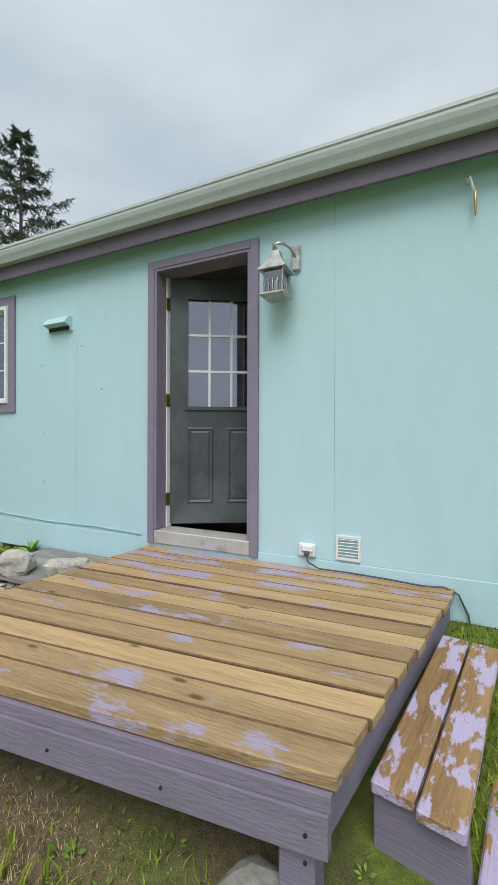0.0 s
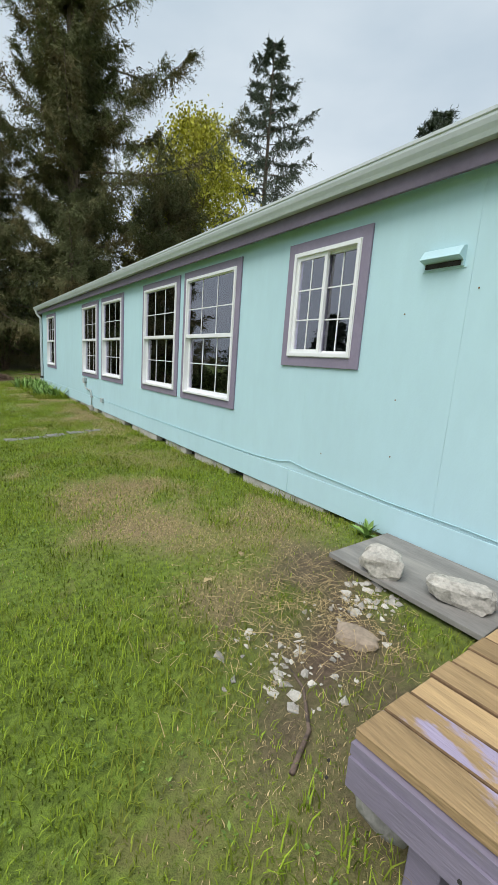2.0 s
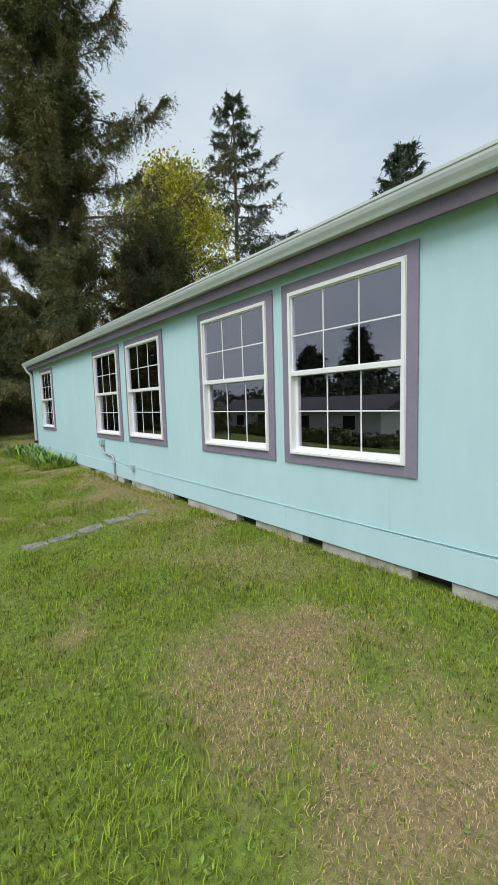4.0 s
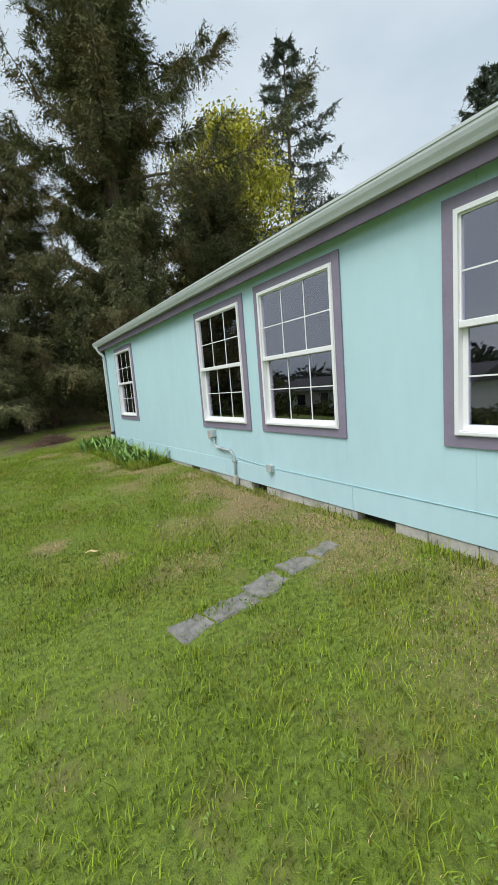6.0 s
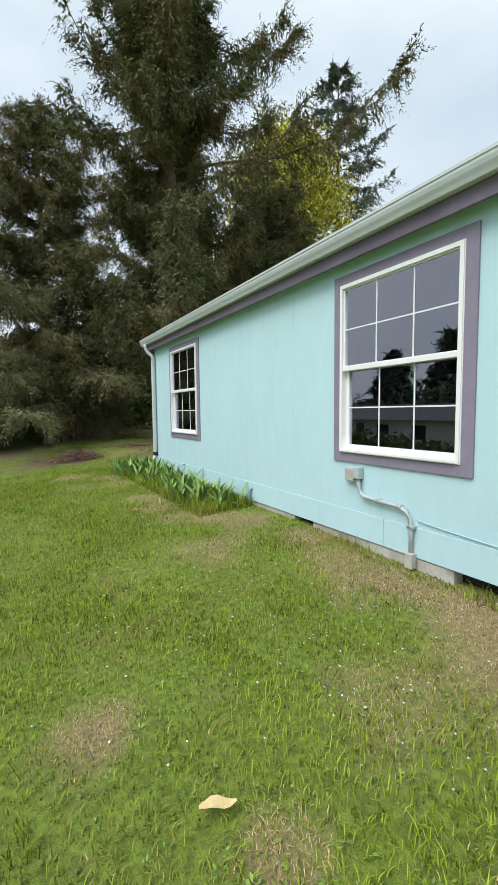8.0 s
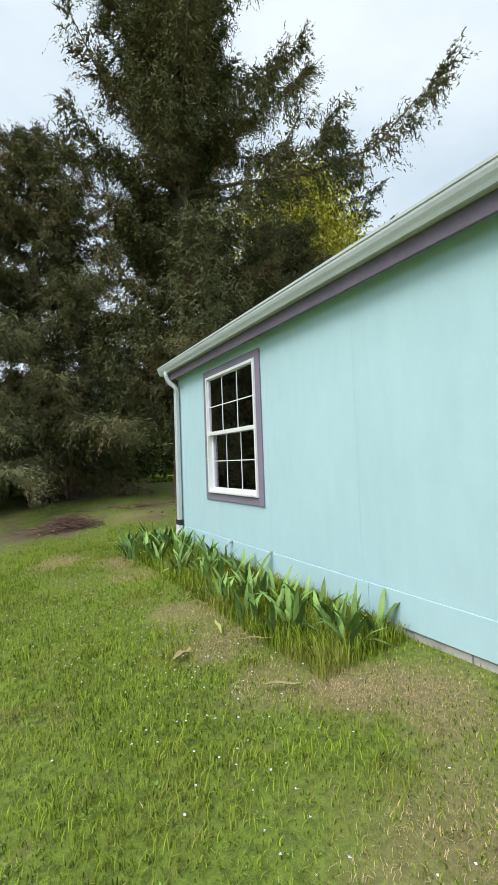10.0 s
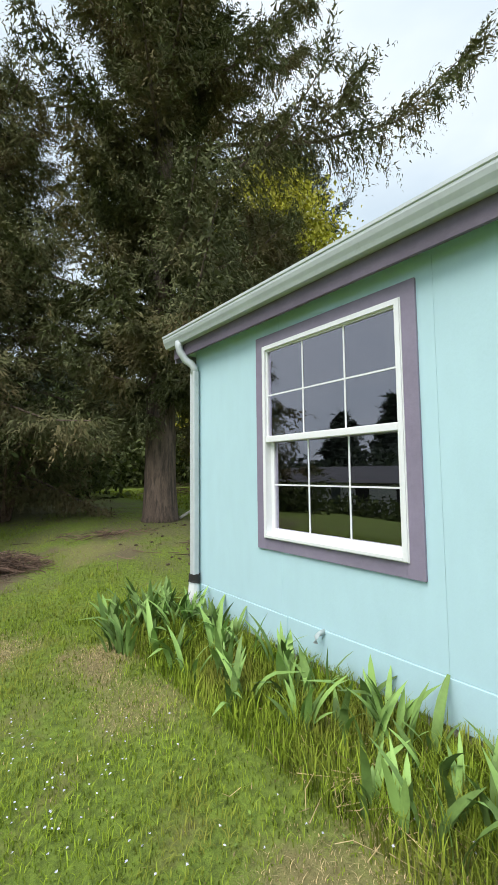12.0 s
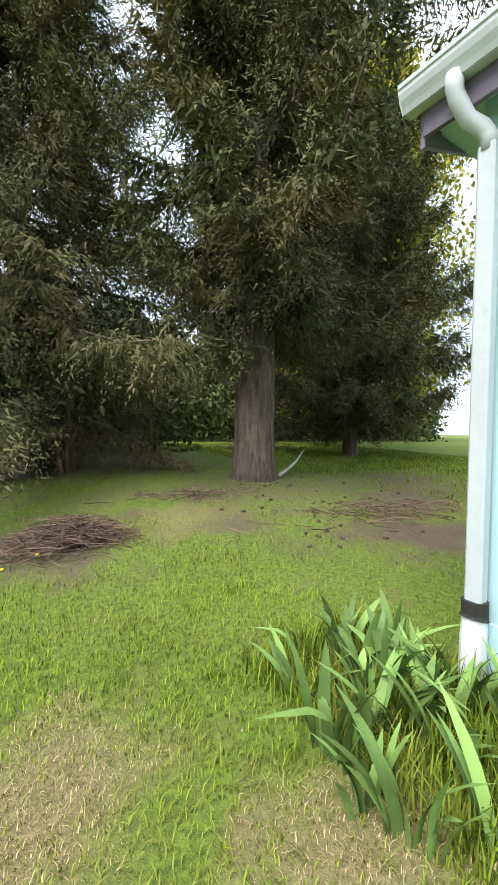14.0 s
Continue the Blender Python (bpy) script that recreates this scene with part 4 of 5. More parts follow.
def bark_trunk(height, r, seed, flare=1.35, lean=(0, 0), top=0.04, sides=14):
    pts, rad = [], []
    for k in range(15):
        t = (k / 14) ** 1.6
        wob = Vector((noise.noise(Vector((t * 3, seed, 0))), noise.noise(Vector((t * 3, seed, 5))), 0)) * 0.12
        pts.append(Vector((lean[0] * t * height, lean[1] * t * height, t * height - 0.25)) + wob * t)
        rad.append((r * (1 - t) ** 0.85 + top * 0.3) * (1 + (flare - 1) * math.exp(-t * height / 0.35)))
    bm = tube_bm(pts, rad, sides)
    for v in bm.verts:                      # furrows
        a = math.atan2(v.co.y, v.co.x)
        k = 1 + 0.05 * math.sin(a * 5 + seed) + 0.07 * noise.noise(Vector((a * 3, v.co.z * 0.9, seed)))
        v.co.x *= k
        v.co.y *= k
    return bm


def conifer(x, y, height, r, crown_from, reach, limbs, twigs, per, seed, label, leaf=0.17, droop=0.42, material=None, shape=0.75, lopsided=None, name="fir_tree", low=0.35, power=1.0, group="", strings=2, inner=0, width=0.38, tip=0.26, bushy=0.22, whorls=0):
    """A conifer: tapered trunk, bent limbs and hanging sprays of short needle tufts."""
    rng = np.random.default_rng(seed)
    t = empty(name, (x, y, ground_z(x, y)))
    part("trunk", bark_trunk(height, r, seed), M_BARK, t, "furrowed brown trunk", True)
    wood = bmesh.new()
    P, D, S, N = [], [], [], []
    for k in range(limbs + inner):
        f = ((k + rng.uniform(0, 1)) / limbs) ** power if k < limbs else rng.uniform(0.0, 0.75)
        if whorls and k < limbs:            # limbs gathered in tiers, with gaps of sky between them
            f = min(0.99, (round(f * whorls) + rng.normal() * 0.13) / whorls) if f > 0.12 else f
            f = max(0.0, f)
        z0 = crown_from + (height * 0.985 - crown_from) * f
        az = k * 2.39996 + rng.uniform(-0.5, 0.5)
        dirv = np.array([math.sin(az), math.cos(az), 0.0])
        L = reach * (1 - f) ** shape * rng.uniform(0.62, 1.12) + 0.25
        L *= min(1.0, 0.55 + f / 0.22 * 0.45) if f < 0.22 else 1.0
        L *= 1.3 if k % 9 == 4 else 0.95
        if lopsided is not None:
            L *= 1 + 0.45 * float(dirv @ np.array(lopsided))
        if k >= limbs:                      # short shoots that clothe the trunk
            L = rng.uniform(0.7, 1.9)
        rise = rng.uniform(-0.05, 0.25) + 0.35 * f
        dr = droop * rng.uniform(0.7, 1.3) * (1 - 0.5 * f)
        s = np.linspace(0, 1, 9)
        path = np.array([0, 0, z0]) + np.outer(s * L, dirv) + np.outer(L * (rise * s - dr * s ** 2 + tip * s ** 4), [0, 0, 1])
        path[:, :2] += (rng.normal(size=2) * 0.05 * L)[None, :] * (s ** 2)[:, None]
        if L > 0.5:
            tube_bm(path[::2], [max(0.006, r * 0.20 * (1 - q) * (1 - 0.6 * f) + 0.008) for q in s[::2]], 5, wood, caps=False)
        m = max(4, int(twigs * (0.35 + 0.65 * L / reach)))
        u = low * 0.3 + (1 - low * 0.3) * rng.uniform(0, 1, m) ** 0.85
        idx = u * 8
        i0 = np.minimum(idx.astype(int), 7)
        fr = (idx - i0)[:, None]
        p0 = path[i0] * (1 - fr) + path[i0 + 1] * fr
        tan = path[i0 + 1] - path[i0]
        tan /= np.linalg.norm(tan, axis=1, keepdims=True)
        side = np.cross(tan, [0, 0, 1.0])
        sg = rng.choice([-1, 1], m)[:, None]
        td = 0.55 * tan + sg * side * rng.uniform(0.4, 1.0, (m, 1)) + np.array([0, 0, -1.0]) * rng.uniform(-0.30, 0.75, (m, 1))
        td /= np.linalg.norm(td, axis=1, keepdims=True)
        nrm = np.array([0, 0, 0.8]) + 0.55 * dirv + 0.35 * rng.normal(size=(m, 3))      # sprays lie like shingles, facing up and out
        tl = (bushy * L * (1 - 0.65 * u) + 0.30 + 0.15 * rng.uniform(size=m))
        w = np.linspace(0.08, 1, per)
        pts = p0[:, None, :] + td[:, None, :] * (tl[:, None] * w)[:, :, None]
        pts[:, :, 2] -= 0.30 * tl[:, None] * w ** 2
        pts += rng.normal(size=pts.shape) * 0.045
        dd = td[:, None, :] + rng.normal(size=pts.shape) * 0.7 + np.array([0, 0, -0.1])
        # the body of each spray: broad, overlapping fans along the twig and hanging under it
        for fan in range(5):
            at = p0 + td * (tl * rng.uniform(0.0, 0.6, m))[:, None] + rng.normal(size=(m, 3)) * 0.05
            hang = td * rng.uniform(0.4, 1.0, (m, 1)) + np.array([0, 0, -1.0]) * rng.uniform(0.1, 1.2, (m, 1)) + rng.normal(size=(m, 3)) * 0.15
            P.append(at)
            D.append(hang)
            N.append(nrm)
            S.append(np.minimum(tl, 0.55) * rng.uniform(0.27, 0.48, m))
        # branchlets that hang in strings of small tufts
        for string in range(strings):
            at = p0 + td * (tl * rng.uniform(0.15, 1.0, m))[:, None] + rng.normal(size=(m, 3)) * 0.05
            fall = np.array([0, 0, -0.55]) + td * 0.75 + rng.normal(size=(m, 3)) * 0.38
            step = np.arange(5) * leaf * 0.55
            q = at[:, None, :] + fall[:, None, :] * step[None, :, None] + rng.normal(size=(m, 5, 3)) * 0.012
            P.append(q.reshape(-1, 3))
            N.append(np.repeat(nrm, 5, axis=0))
            D.append((fall[:, None, :] + rng.normal(size=(m, 5, 3)) * 0.75).reshape(-1, 3))
            S.append((leaf * np.linspace(1.1, 0.6, 5)[None, :] * rng.uniform(0.8, 1.2, (m, 5))).reshape(-1))
        P.append(pts.reshape(-1, 3))
        N.append(np.repeat(nrm, per, axis=0))
        D.append(dd.reshape(-1, 3))
        S.append((leaf * rng.uniform(0.6, 1.25, (m, per))).reshape(-1))
    tagged(part("branchwork", wood, M_BARK, t), kind="stuff")
    crown = new("crown", leaf_mesh("crown", np.concatenate(P), np.concatenate(D), np.concatenate(S), width, material or M_FIR, seed, np.concatenate(N), 3))
    crown.parent = t
    return tagged(t, label, "tree", group)


conifer(2.3, 21.45, 27.0, 0.36, 2.4, 5.4, 92, 108, 14, 3, "tall old fir with drooping brownish sprays and a bare lower trunk", leaf=0.115, lopsided=(0.55, 0.0, 0), power=1.0, strings=4, inner=150, width=0.31, shape=0.66, tip=0.55, bushy=0.17, whorls=15)
conifer(-1.3, 25.2, 12.4, 0.26, 0.9, 5.6, 112, 84, 13, 5, "broad fir with branches hanging to the ground", leaf=0.115, droop=0.55, strings=5, inner=40, width=0.25)
conifer(-6.5, 27.5, 10.0, 0.24, 0.6, 4.5, 80, 50, 12, 6, "dark fir at the edge of the lawn", leaf=0.21, droop=0.5)
conifer(8.6, 25.0, 11.4, 0.22, 0.9, 4.3, 95, 78, 13, 8, "lower fir with rust-tinged sprays behind the house end", leaf=0.15, droop=0.4, strings=4, inner=30, width=0.27, shape=0.5, tip=0.4)
conifer(-10.5, 30.5, 8.5, 0.26, 0.6, 5.5, 70, 44, 10, 9, "dark fir further along the edge of the lawn", leaf=0.24)
conifer(24.8, 37.4, 32.5, 0.40, 4.0, 10.5, 80, 70, 16, 10, "tall slender fir far behind the roof", leaf=0.24, material=M_FIR_FAR, droop=0.38, shape=0.78, strings=1, width=0.34)
conifer(29.7, 21.3, 21.8, 0.35, 4.0, 6.5, 90, 60, 15, 12, "distant fir showing over the roof", leaf=0.24, material=M_FIR_FAR, droop=0.15, shape=0.8, strings=1, width=0.34)
conifer(15.5, 40.0, 14.0, 0.35, 1.0, 6.0, 70, 40, 9, 13, "distant fir behind the yellow-green tree", leaf=0.30, material=M_FIR_FAR)
# across the garden, seen mirrored in the windows
conifer(-75, 58, 19.0, 0.4, 1.0, 7.0, 60, 30, 8, 14, "far fir across the garden", leaf=0.8, material=M_FIR_FAR, strings=1, width=0.8)
conifer(-66, 65, 15.0, 0.4, 1.0, 6.0, 60, 30, 8, 15, "far fir across the garden", leaf=0.8, material=M_FIR_FAR, strings=1, width=0.8)


def broadleaf(x, y, height, r, spread, clusters, per, seed, label, material, leaf, base=0.25, name="broadleaf_tree"):
    rng = np.random.default_rng(seed)
    t = empty(name, (x, y, ground_z(x, y)))
    part("trunk", bark_trunk(height * 0.75, r, seed, sides=10), M_BARK, t, smooth=True)
    wood = bmesh.new()
    P, D, S = [], [], []
    for k in range(clusters):
        z = height * (base + (1 - base) * rng.uniform(0, 1) ** 0.85)
        f = (z / height - base) / (1 - base)
        az = rng.uniform(0, 6.283)
        rad = spread * math.sqrt(max(0.02, 1 - (2 * f - 0.75) ** 2 / 1.6)) * rng.uniform(0.35, 1.0)
        c = np.array([rad * math.cos(az), rad * math.sin(az), z])
        if k % 3 == 0:
            a = np.array([0, 0, max(0.8, z - rad * 0.9)])
            mid = (a + c) / 2 + np.array([0, 0, -0.05 * rad])
            tube_bm([a, mid, c], [r * 0.28, r * 0.14, 0.012], 5, wood, caps=False)
        q = rng.normal(size=(per, 3)) * np.array([0.55, 0.55, 0.45]) * spread * 0.22
        P.append(c + q)
        D.append(rng.normal(size=(per, 3)) + np.array([0, 0, -0.5]))
        S.append(leaf * rng.uniform(0.6, 1.3, per))
    tagged(part("branchwork", wood, M_BARK, t), kind="stuff")
    crown = new("crown", leaf_mesh("crown", np.concatenate(P), np.concatenate(D), np.concatenate(S), 0.62, material, seed))
    crown.parent = t
    return tagged(t, label, "tree")


broadleaf(11.6, 27.8, 16.8, 0.25, 4.5, 230, 130, 31, "yellow-green broadleaf tree in young leaf behind the firs", M_LIME, 0.22, base=0.10)
broadleaf(11.5, 33.0, 6.0, 0.12, 2.6, 60, 70, 32, "low lime-green shrub beyond the lawn", M_LIME, 0.20, base=0.08, name="shrub")


def multi_stem(x, y, seed, label):
    t = empty("shrub", (x, y, ground_z(x, y)))
    rng = np.random.default_rng(seed)
    for k in range(7):
        a = rng.uniform(0, 6.283)
        e = rng.uniform(0.5, 1.2)
        part("stem", tube_bm([(0.08 * math.cos(a), 0.08 * math.sin(a), -0.1), (0.3 * e * math.cos(a), 0.3 * e * math.sin(a), 0.9), (e * math.cos(a), e * math.sin(a), 2.2)], [0.055, 0.04, 0.02], 7), M_TWIG, t)
    n = 2600
    q = rng.normal(size=(n, 3)) * np.array([0.95, 0.95, 0.75]) + np.array([0, 0, 2.4])
    o = new("crown", leaf_mesh("crown", q, rng.normal(size=(n, 3)) + np.array([0, 0, -0.4]), rng.uniform(0.08, 0.2, n), 0.45, M_SHRUB, seed))
    o.parent = t
    return tagged(t, label, "shrub")


multi_stem(-0.4, 24.6, 41, "dark shrub with several stems under the firs")
multi_stem(-4.2, 24.2, 42, "dark leafy shrub under the firs")


def thicket(name, label, n, seed, box, height, leaf, material, lump=0.12):
    """Uncountable growth at the edge of the place: leaves massed under an uneven top."""
    rng = np.random.default_rng(seed)
    x0, x1, y0, y1 = box
    xs, ys = rng.uniform(x0, x1, n), rng.uniform(y0, y1, n)
    top = np.array([height * (0.55 + 0.6 * noise.noise(Vector((a * lump, b * lump, seed))) + 0.35 * noise.noise(Vector((a * lump * 3, b * lump * 3, seed)))) for a, b in zip(xs, ys)])
    base = np.array([ground_z(a, b) for a, b in zip(xs, ys)])
    zs = base + np.maximum(0.0, top) * rng.uniform(0.0, 1.0, n) ** 0.7 - 0.15
    pos = np.stack([xs, ys, zs], 1)
    o = new(name, leaf_mesh(name, pos, rng.normal(size=(n, 3)) + np.array([0, 0, -0.3]), leaf * rng.uniform(0.6, 1.4, n), 0.6, material, seed))
    return tagged(o, label, "undergrowth", kind="stuff")


thicket("undergrowth", "dark brushy undergrowth beneath the firs", 26000, 51, (-16, 4, 27.5, 35), 4.2, 0.26, M_SHRUB)
thicket("undergrowth", "brush at the far edge of the lawn", 34000, 52, (3, 26, 32.0, 39), 6.8, 0.26, M_SHRUB)
thicket("far_woods", "distant dark woods around the garden", 36000, 53, (-20, 45, 44, 58), 12.0, 0.85, M_FIR_FAR, 0.07)
thicket("far_woods", "distant dark woods across the garden", 12000, 54, (-78, -50, -5, 90), 8.5, 1.0, M_FIR_FAR, 0.06)
thicket("far_hedge", "shrubs in front of the white house across the garden", 5000, 55, (-22.5, -20.0, 16, 46), 1.7, 0.3, M_SHRUB, 0.35)

M_SIDING = mat("far_white_siding", (0.70, 0.70, 0.69), 0.7, vary=0.05)


def far_house():
    h = empty("neighbour_house", (-28, 31, ground_z(-28, 31)))
    part("wall", box_bm(-3.5, 3.5, -11, 11, -0.1, 2.4), M_SIDING, h)
    roof = bmesh.new()
    extrude_y([(-4, 2.4), (4, 2.4), (0, 3.7)], -11.4, 11.4, roof)
    part("roof", roof, M_SHINGLE, h, "dark shingle roof")
    for y in (-8.0, -3.0, 0.5, 6.5):
        part("window", box_bm(3.501, 3.55, y - 0.6, y + 0.6, 0.9, 2.0), M_DARK, h)
    part("door", box_bm(3.501, 3.55, 2.6, 3.5, 0.1, 2.1), M_DOOR, h)
    return tagged(h, "long low white house across the garden", "house")


far_house()


# ---- grass ----
M_GRASS = mat("grass_blades", (0.192, 0.258, 0.026), 0.65, vary=0.28, scale=0.9, by_island=0.45, second=(0.27, 0.27, 0.055), patch=(1.5, 0.60, 0.10), spec=0.08)
M_STRAW = mat("dry_grass_blades", (0.46, 0.355, 0.185), 0.75, vary=0.2, scale=1.0, by_island=0.6, spec=0.2)
M_WEED = mat("broad_weed_leaves", (0.155, 0.245, 0.042), 0.6, vary=0.2, scale=2.0, by_island=0.4, spec=0.35)
M_IRIS = mat("iris_leaf", (0.20, 0.32, 0.085), 0.55, vary=0.2, scale=3.0, by_object=0.6, spec=0.25)

GX0, GX1, GY0, GY1, GS = -6.0, 4.0, -4.0, 25.0, 0.08
gxs, gys = np.arange(GX0, GX1, GS), np.arange(GY0, GY1, GS)
G_Z = np.array([[ground_z(a, b) for a in gxs] for b in gys])
G_DRY = np.array([[spots(DRY, a, b) for a in gxs] for b in gys])
G_SOIL = np.array([[spots(SOIL, a, b) for a in gxs] for b in gys])
G_LUSH = np.array([[noise.noise(Vector((a * 0.9, b * 0.9, 11.0))) + 0.6 * noise.noise(Vector((a * 3.1, b * 3.1, 4.0))) for a in gxs] for b in gys])


def on_grid(table, x, y):
    i = np.clip(((x - GX0) / GS).astype(int), 0, len(gxs) - 1)
    j = np.clip(((y - GY0) / GS).astype(int), 0, len(gys) - 1)
    return table[j, i]


def ground_at(x, y):
    """Ground height at many points, between the samples."""
    fx, fy = (x - GX0) / GS, (y - GY0) / GS
    i, j = np.clip(fx.astype(int), 0, len(gxs) - 2), np.clip(fy.astype(int), 0, len(gys) - 2)
    u, v = fx - i, fy - j
    return G_Z[j, i] * (1 - u) * (1 - v) + G_Z[j, i + 1] * u * (1 - v) + G_Z[j + 1, i] * (1 - u) * v + G_Z[j + 1, i + 1] * u * v


def blade_mesh(name, x, y, z, h, w, rng, material, bend=0.6):
    """Bent grass blades of two segments."""
    n = len(x)
    az = rng.uniform(0, 6.283, n)
    lean = rng.uniform(0.1, bend, n) * h
    dx, dy = np.cos(az), np.sin(az)
    sx, sy = -dy * w * 0.5, dx * w * 0.5
    v = np.empty((n, 5, 3))
    mx, my, mz = x + dx * lean * 0.3, y + dy * lean * 0.3, z + h * 0.55
    v[:, 0] = np.stack([x + sx, y + sy, z - 0.01], 1)
    v[:, 1] = np.stack([x - sx, y - sy, z - 0.01], 1)
    v[:, 2] = np.stack([mx - sx * 0.85, my - sy * 0.85, mz], 1)
    v[:, 3] = np.stack([mx + sx * 0.85, my + sy * 0.85, mz], 1)
    v[:, 4] = np.stack([x + dx * lean, y + dy * lean, z + h * rng.uniform(0.78, 1.0, n)], 1)
    me = bpy.data.meshes.new(name)
    me.vertices.add(n * 5)
    me.vertices.foreach_set("co", v.reshape(-1))
    b = (np.arange(n) * 5)[:, None]
    loops = np.concatenate([b + np.array([0, 1, 2, 3]), b + np.array([3, 2, 4])], 1).reshape(-1)
    me.loops.add(n * 7)
    me.loops.foreach_set("vertex_index", loops.astype(np.int32))
    me.polygons.add(n * 2)
    st = np.stack([np.arange(n) * 7, np.arange(n) * 7 + 4], 1).reshape(-1)
    me.polygons.foreach_set("loop_start", st.astype(np.int32))
    me.polygons.foreach_set("loop_total", np.tile(np.array([4, 3], dtype=np.int32), n))
    me.update(calc_edges=True)
    me.materials.append(material)
    return me


PAVED = [(-1.93, 7.20), (-1.62, 7.23), (-1.27, 7.30), (-0.93, 7.36), (-0.60, 7.42)]


def make_grass():
    rng = np.random.default_rng(77)
    n1, n2 = 430000, 70000
    # close by the walk, then thinner further off
    x = np.concatenate([rng.uniform(-4.3, 0.02, n1), rng.uniform(-5.9, 3.9, n2)])
    y = np.concatenate([rng.uniform(-2.2, 20.0, n1), rng.uniform(16.3, 24.5, n2)])
    soil, dry, lush = on_grid(G_SOIL, x, y), on_grid(G_DRY, x, y), on_grid(G_LUSH, x, y)
    keep = (rng.uniform(size=len(x)) > soil * 1.0) & (rng.uniform(size=len(x)) > dry * 0.30) & (rng.uniform(size=len(x)) < 0.82 + 0.4 * lush)
    thin = np.clip((y - 15.0) / 4.5, 0, 1)
    keep &= (np.arange(len(x)) >= n1) | (rng.uniform(size=len(x)) > thin * thin * (3 - 2 * thin))
    keep &= ~((x > -1.55) & (y > deck_right(-0.8) - 0.1) & (y < 0.5))       # in the dark under the deck
    keep &= ~((x > -0.68) & (y > 0.5) & (y < 1.6))
    for px, py in PAVED:
        keep &= ~((np.abs(x - px) < 0.115) & (np.abs(y - py) < 0.05 + 0.035 * np.sin(x * 31.0)))
    x, y, dry, lush = x[keep], y[keep], dry[keep], lush[keep]
    z = ground_at(x, y)
    straw = rng.uniform(size=len(x)) < np.clip(0.010 + 0.05 * (lush < -0.25) + 0.55 * dry, 0, 0.5)
    h = (0.031 + 0.020 * np.clip(lush, -0.6, 1.0)) * rng.uniform(0.5, 1.5, len(x)) * np.where(dry > 0.35, 0.7, 1.0)
    w = rng.uniform(0.0032, 0.0056, len(x))
    for nm, sel, m, lab, bend in (("lawn_grass", ~straw, M_GRASS, "short green lawn grass", 1.5), ("dry_grass", straw, M_STRAW, "dry straw-coloured grass in patches", 1.5)):
        hh = h[sel] * (0.6 if nm == "dry_grass" else 1.0)
        tagged(new(nm, blade_mesh(nm, x[sel], y[sel], z[sel], hh, w[sel], rng, m, bend)), lab, "grass", kind="stuff")
    # a mat of fine dead grass lying in the dry places
    n = 640000
    x, y = rng.uniform(-4.2, -0.02, n), rng.uniform(-1.5, 18.0, n)
    keep = (on_grid(G_DRY, x, y) > rng.uniform(0.12, 0.9, n)) & (rng.uniform(size=n) < 0.9)
    keep &= ~((x > -1.6) & (y > -1.8) & (y < 0.5)) & ~((x > -0.68) & (y > 0.5) & (y < 1.6))
    x, y = x[keep], y[keep]
    tagged(new("dead_grass", blade_mesh("dead_grass", x, y, ground_at(x, y) + 0.004, rng.uniform(0.004, 0.015, len(x)), rng.uniform(0.0014, 0.0028, len(x)), rng, M_STRAW, 4.0)), "matted dead grass in dry patches", "grass", kind="stuff")
    # coarser tussocks that stand a little above the mown grass
    nt, per = 420, 34
    cx, cy = rng.uniform(-4.2, -0.15, nt), rng.uniform(-1.8, 19.0, nt)
    ok = (on_grid(G_SOIL, cx, cy) < 0.3) & (on_grid(G_DRY, cx, cy) < 0.5) & ~((cx > -1.7) & (cy < 1.7))
    cx, cy = cx[ok], cy[ok]
    tr = rng.uniform(0.03, 0.09, len(cx))
    x = np.repeat(cx, per) + rng.normal(size=len(cx) * per) * np.repeat(tr, per)
    y = np.repeat(cy, per) + rng.normal(size=len(cx) * per) * np.repeat(tr, per)
    x = np.minimum(x, -0.02)
    tagged(new("grass_tussocks", blade_mesh("grass_tussocks", x, y, ground_at(x, y), rng.uniform(0.035, 0.095, len(x)), rng.uniform(0.003, 0.0058, len(x)), rng, M_GRASS, 1.3)), "coarser grass tussocks in the lawn", "grass", kind="stuff")
    # the further lawn beyond the corner of the house
    x, y = rng.uniform(3.9, 13.0, 45000), rng.uniform(17.0, 31.0, 45000)
    keep = np.array([spots(SOIL, a, b) for a, b in zip(x, y)]) < rng.uniform(0.1, 0.9, len(x))
    x, y = x[keep], y[keep]
    z = np.array([ground_z(a, b) for a, b in zip(x, y)])
    tagged(new("lawn_grass", blade_mesh("lawn_grass", x, y, z, rng.uniform(0.04, 0.09, len(x)), rng.uniform(0.008, 0.016, len(x)), rng, M_GRASS, 1.2)), "bright lawn grass beyond the house corner", "grass", kind="stuff")
    # taller tufts along the footing, round the deck and in the iris bed
    n = 16000
    bx, by = -rng.uniform(0.0, 1.0, n) ** 1.3 * 0.75 - 0.05, rng.uniform(12.15, 16.9, n)
    ex, ey = -rng.uniform(0.0, 0.16, 2200), rng.uniform(1.7, 11.4, 2200)
    tx, ty = rng.uniform(-2.1, -1.75, 900), rng.uniform(-1.5, 0.6, 900)
    x, y = np.concatenate([bx, ex, tx]), np.concatenate([by, ey, ty])
    h = np.concatenate([rng.uniform(0.06, 0.18, n), rng.uniform(0.03, 0.13, 2200) * (0.4 + 0.6 * (np.sin(ey * 5.0) > 0.4)), rng.uniform(0.04, 0.10, 900)])
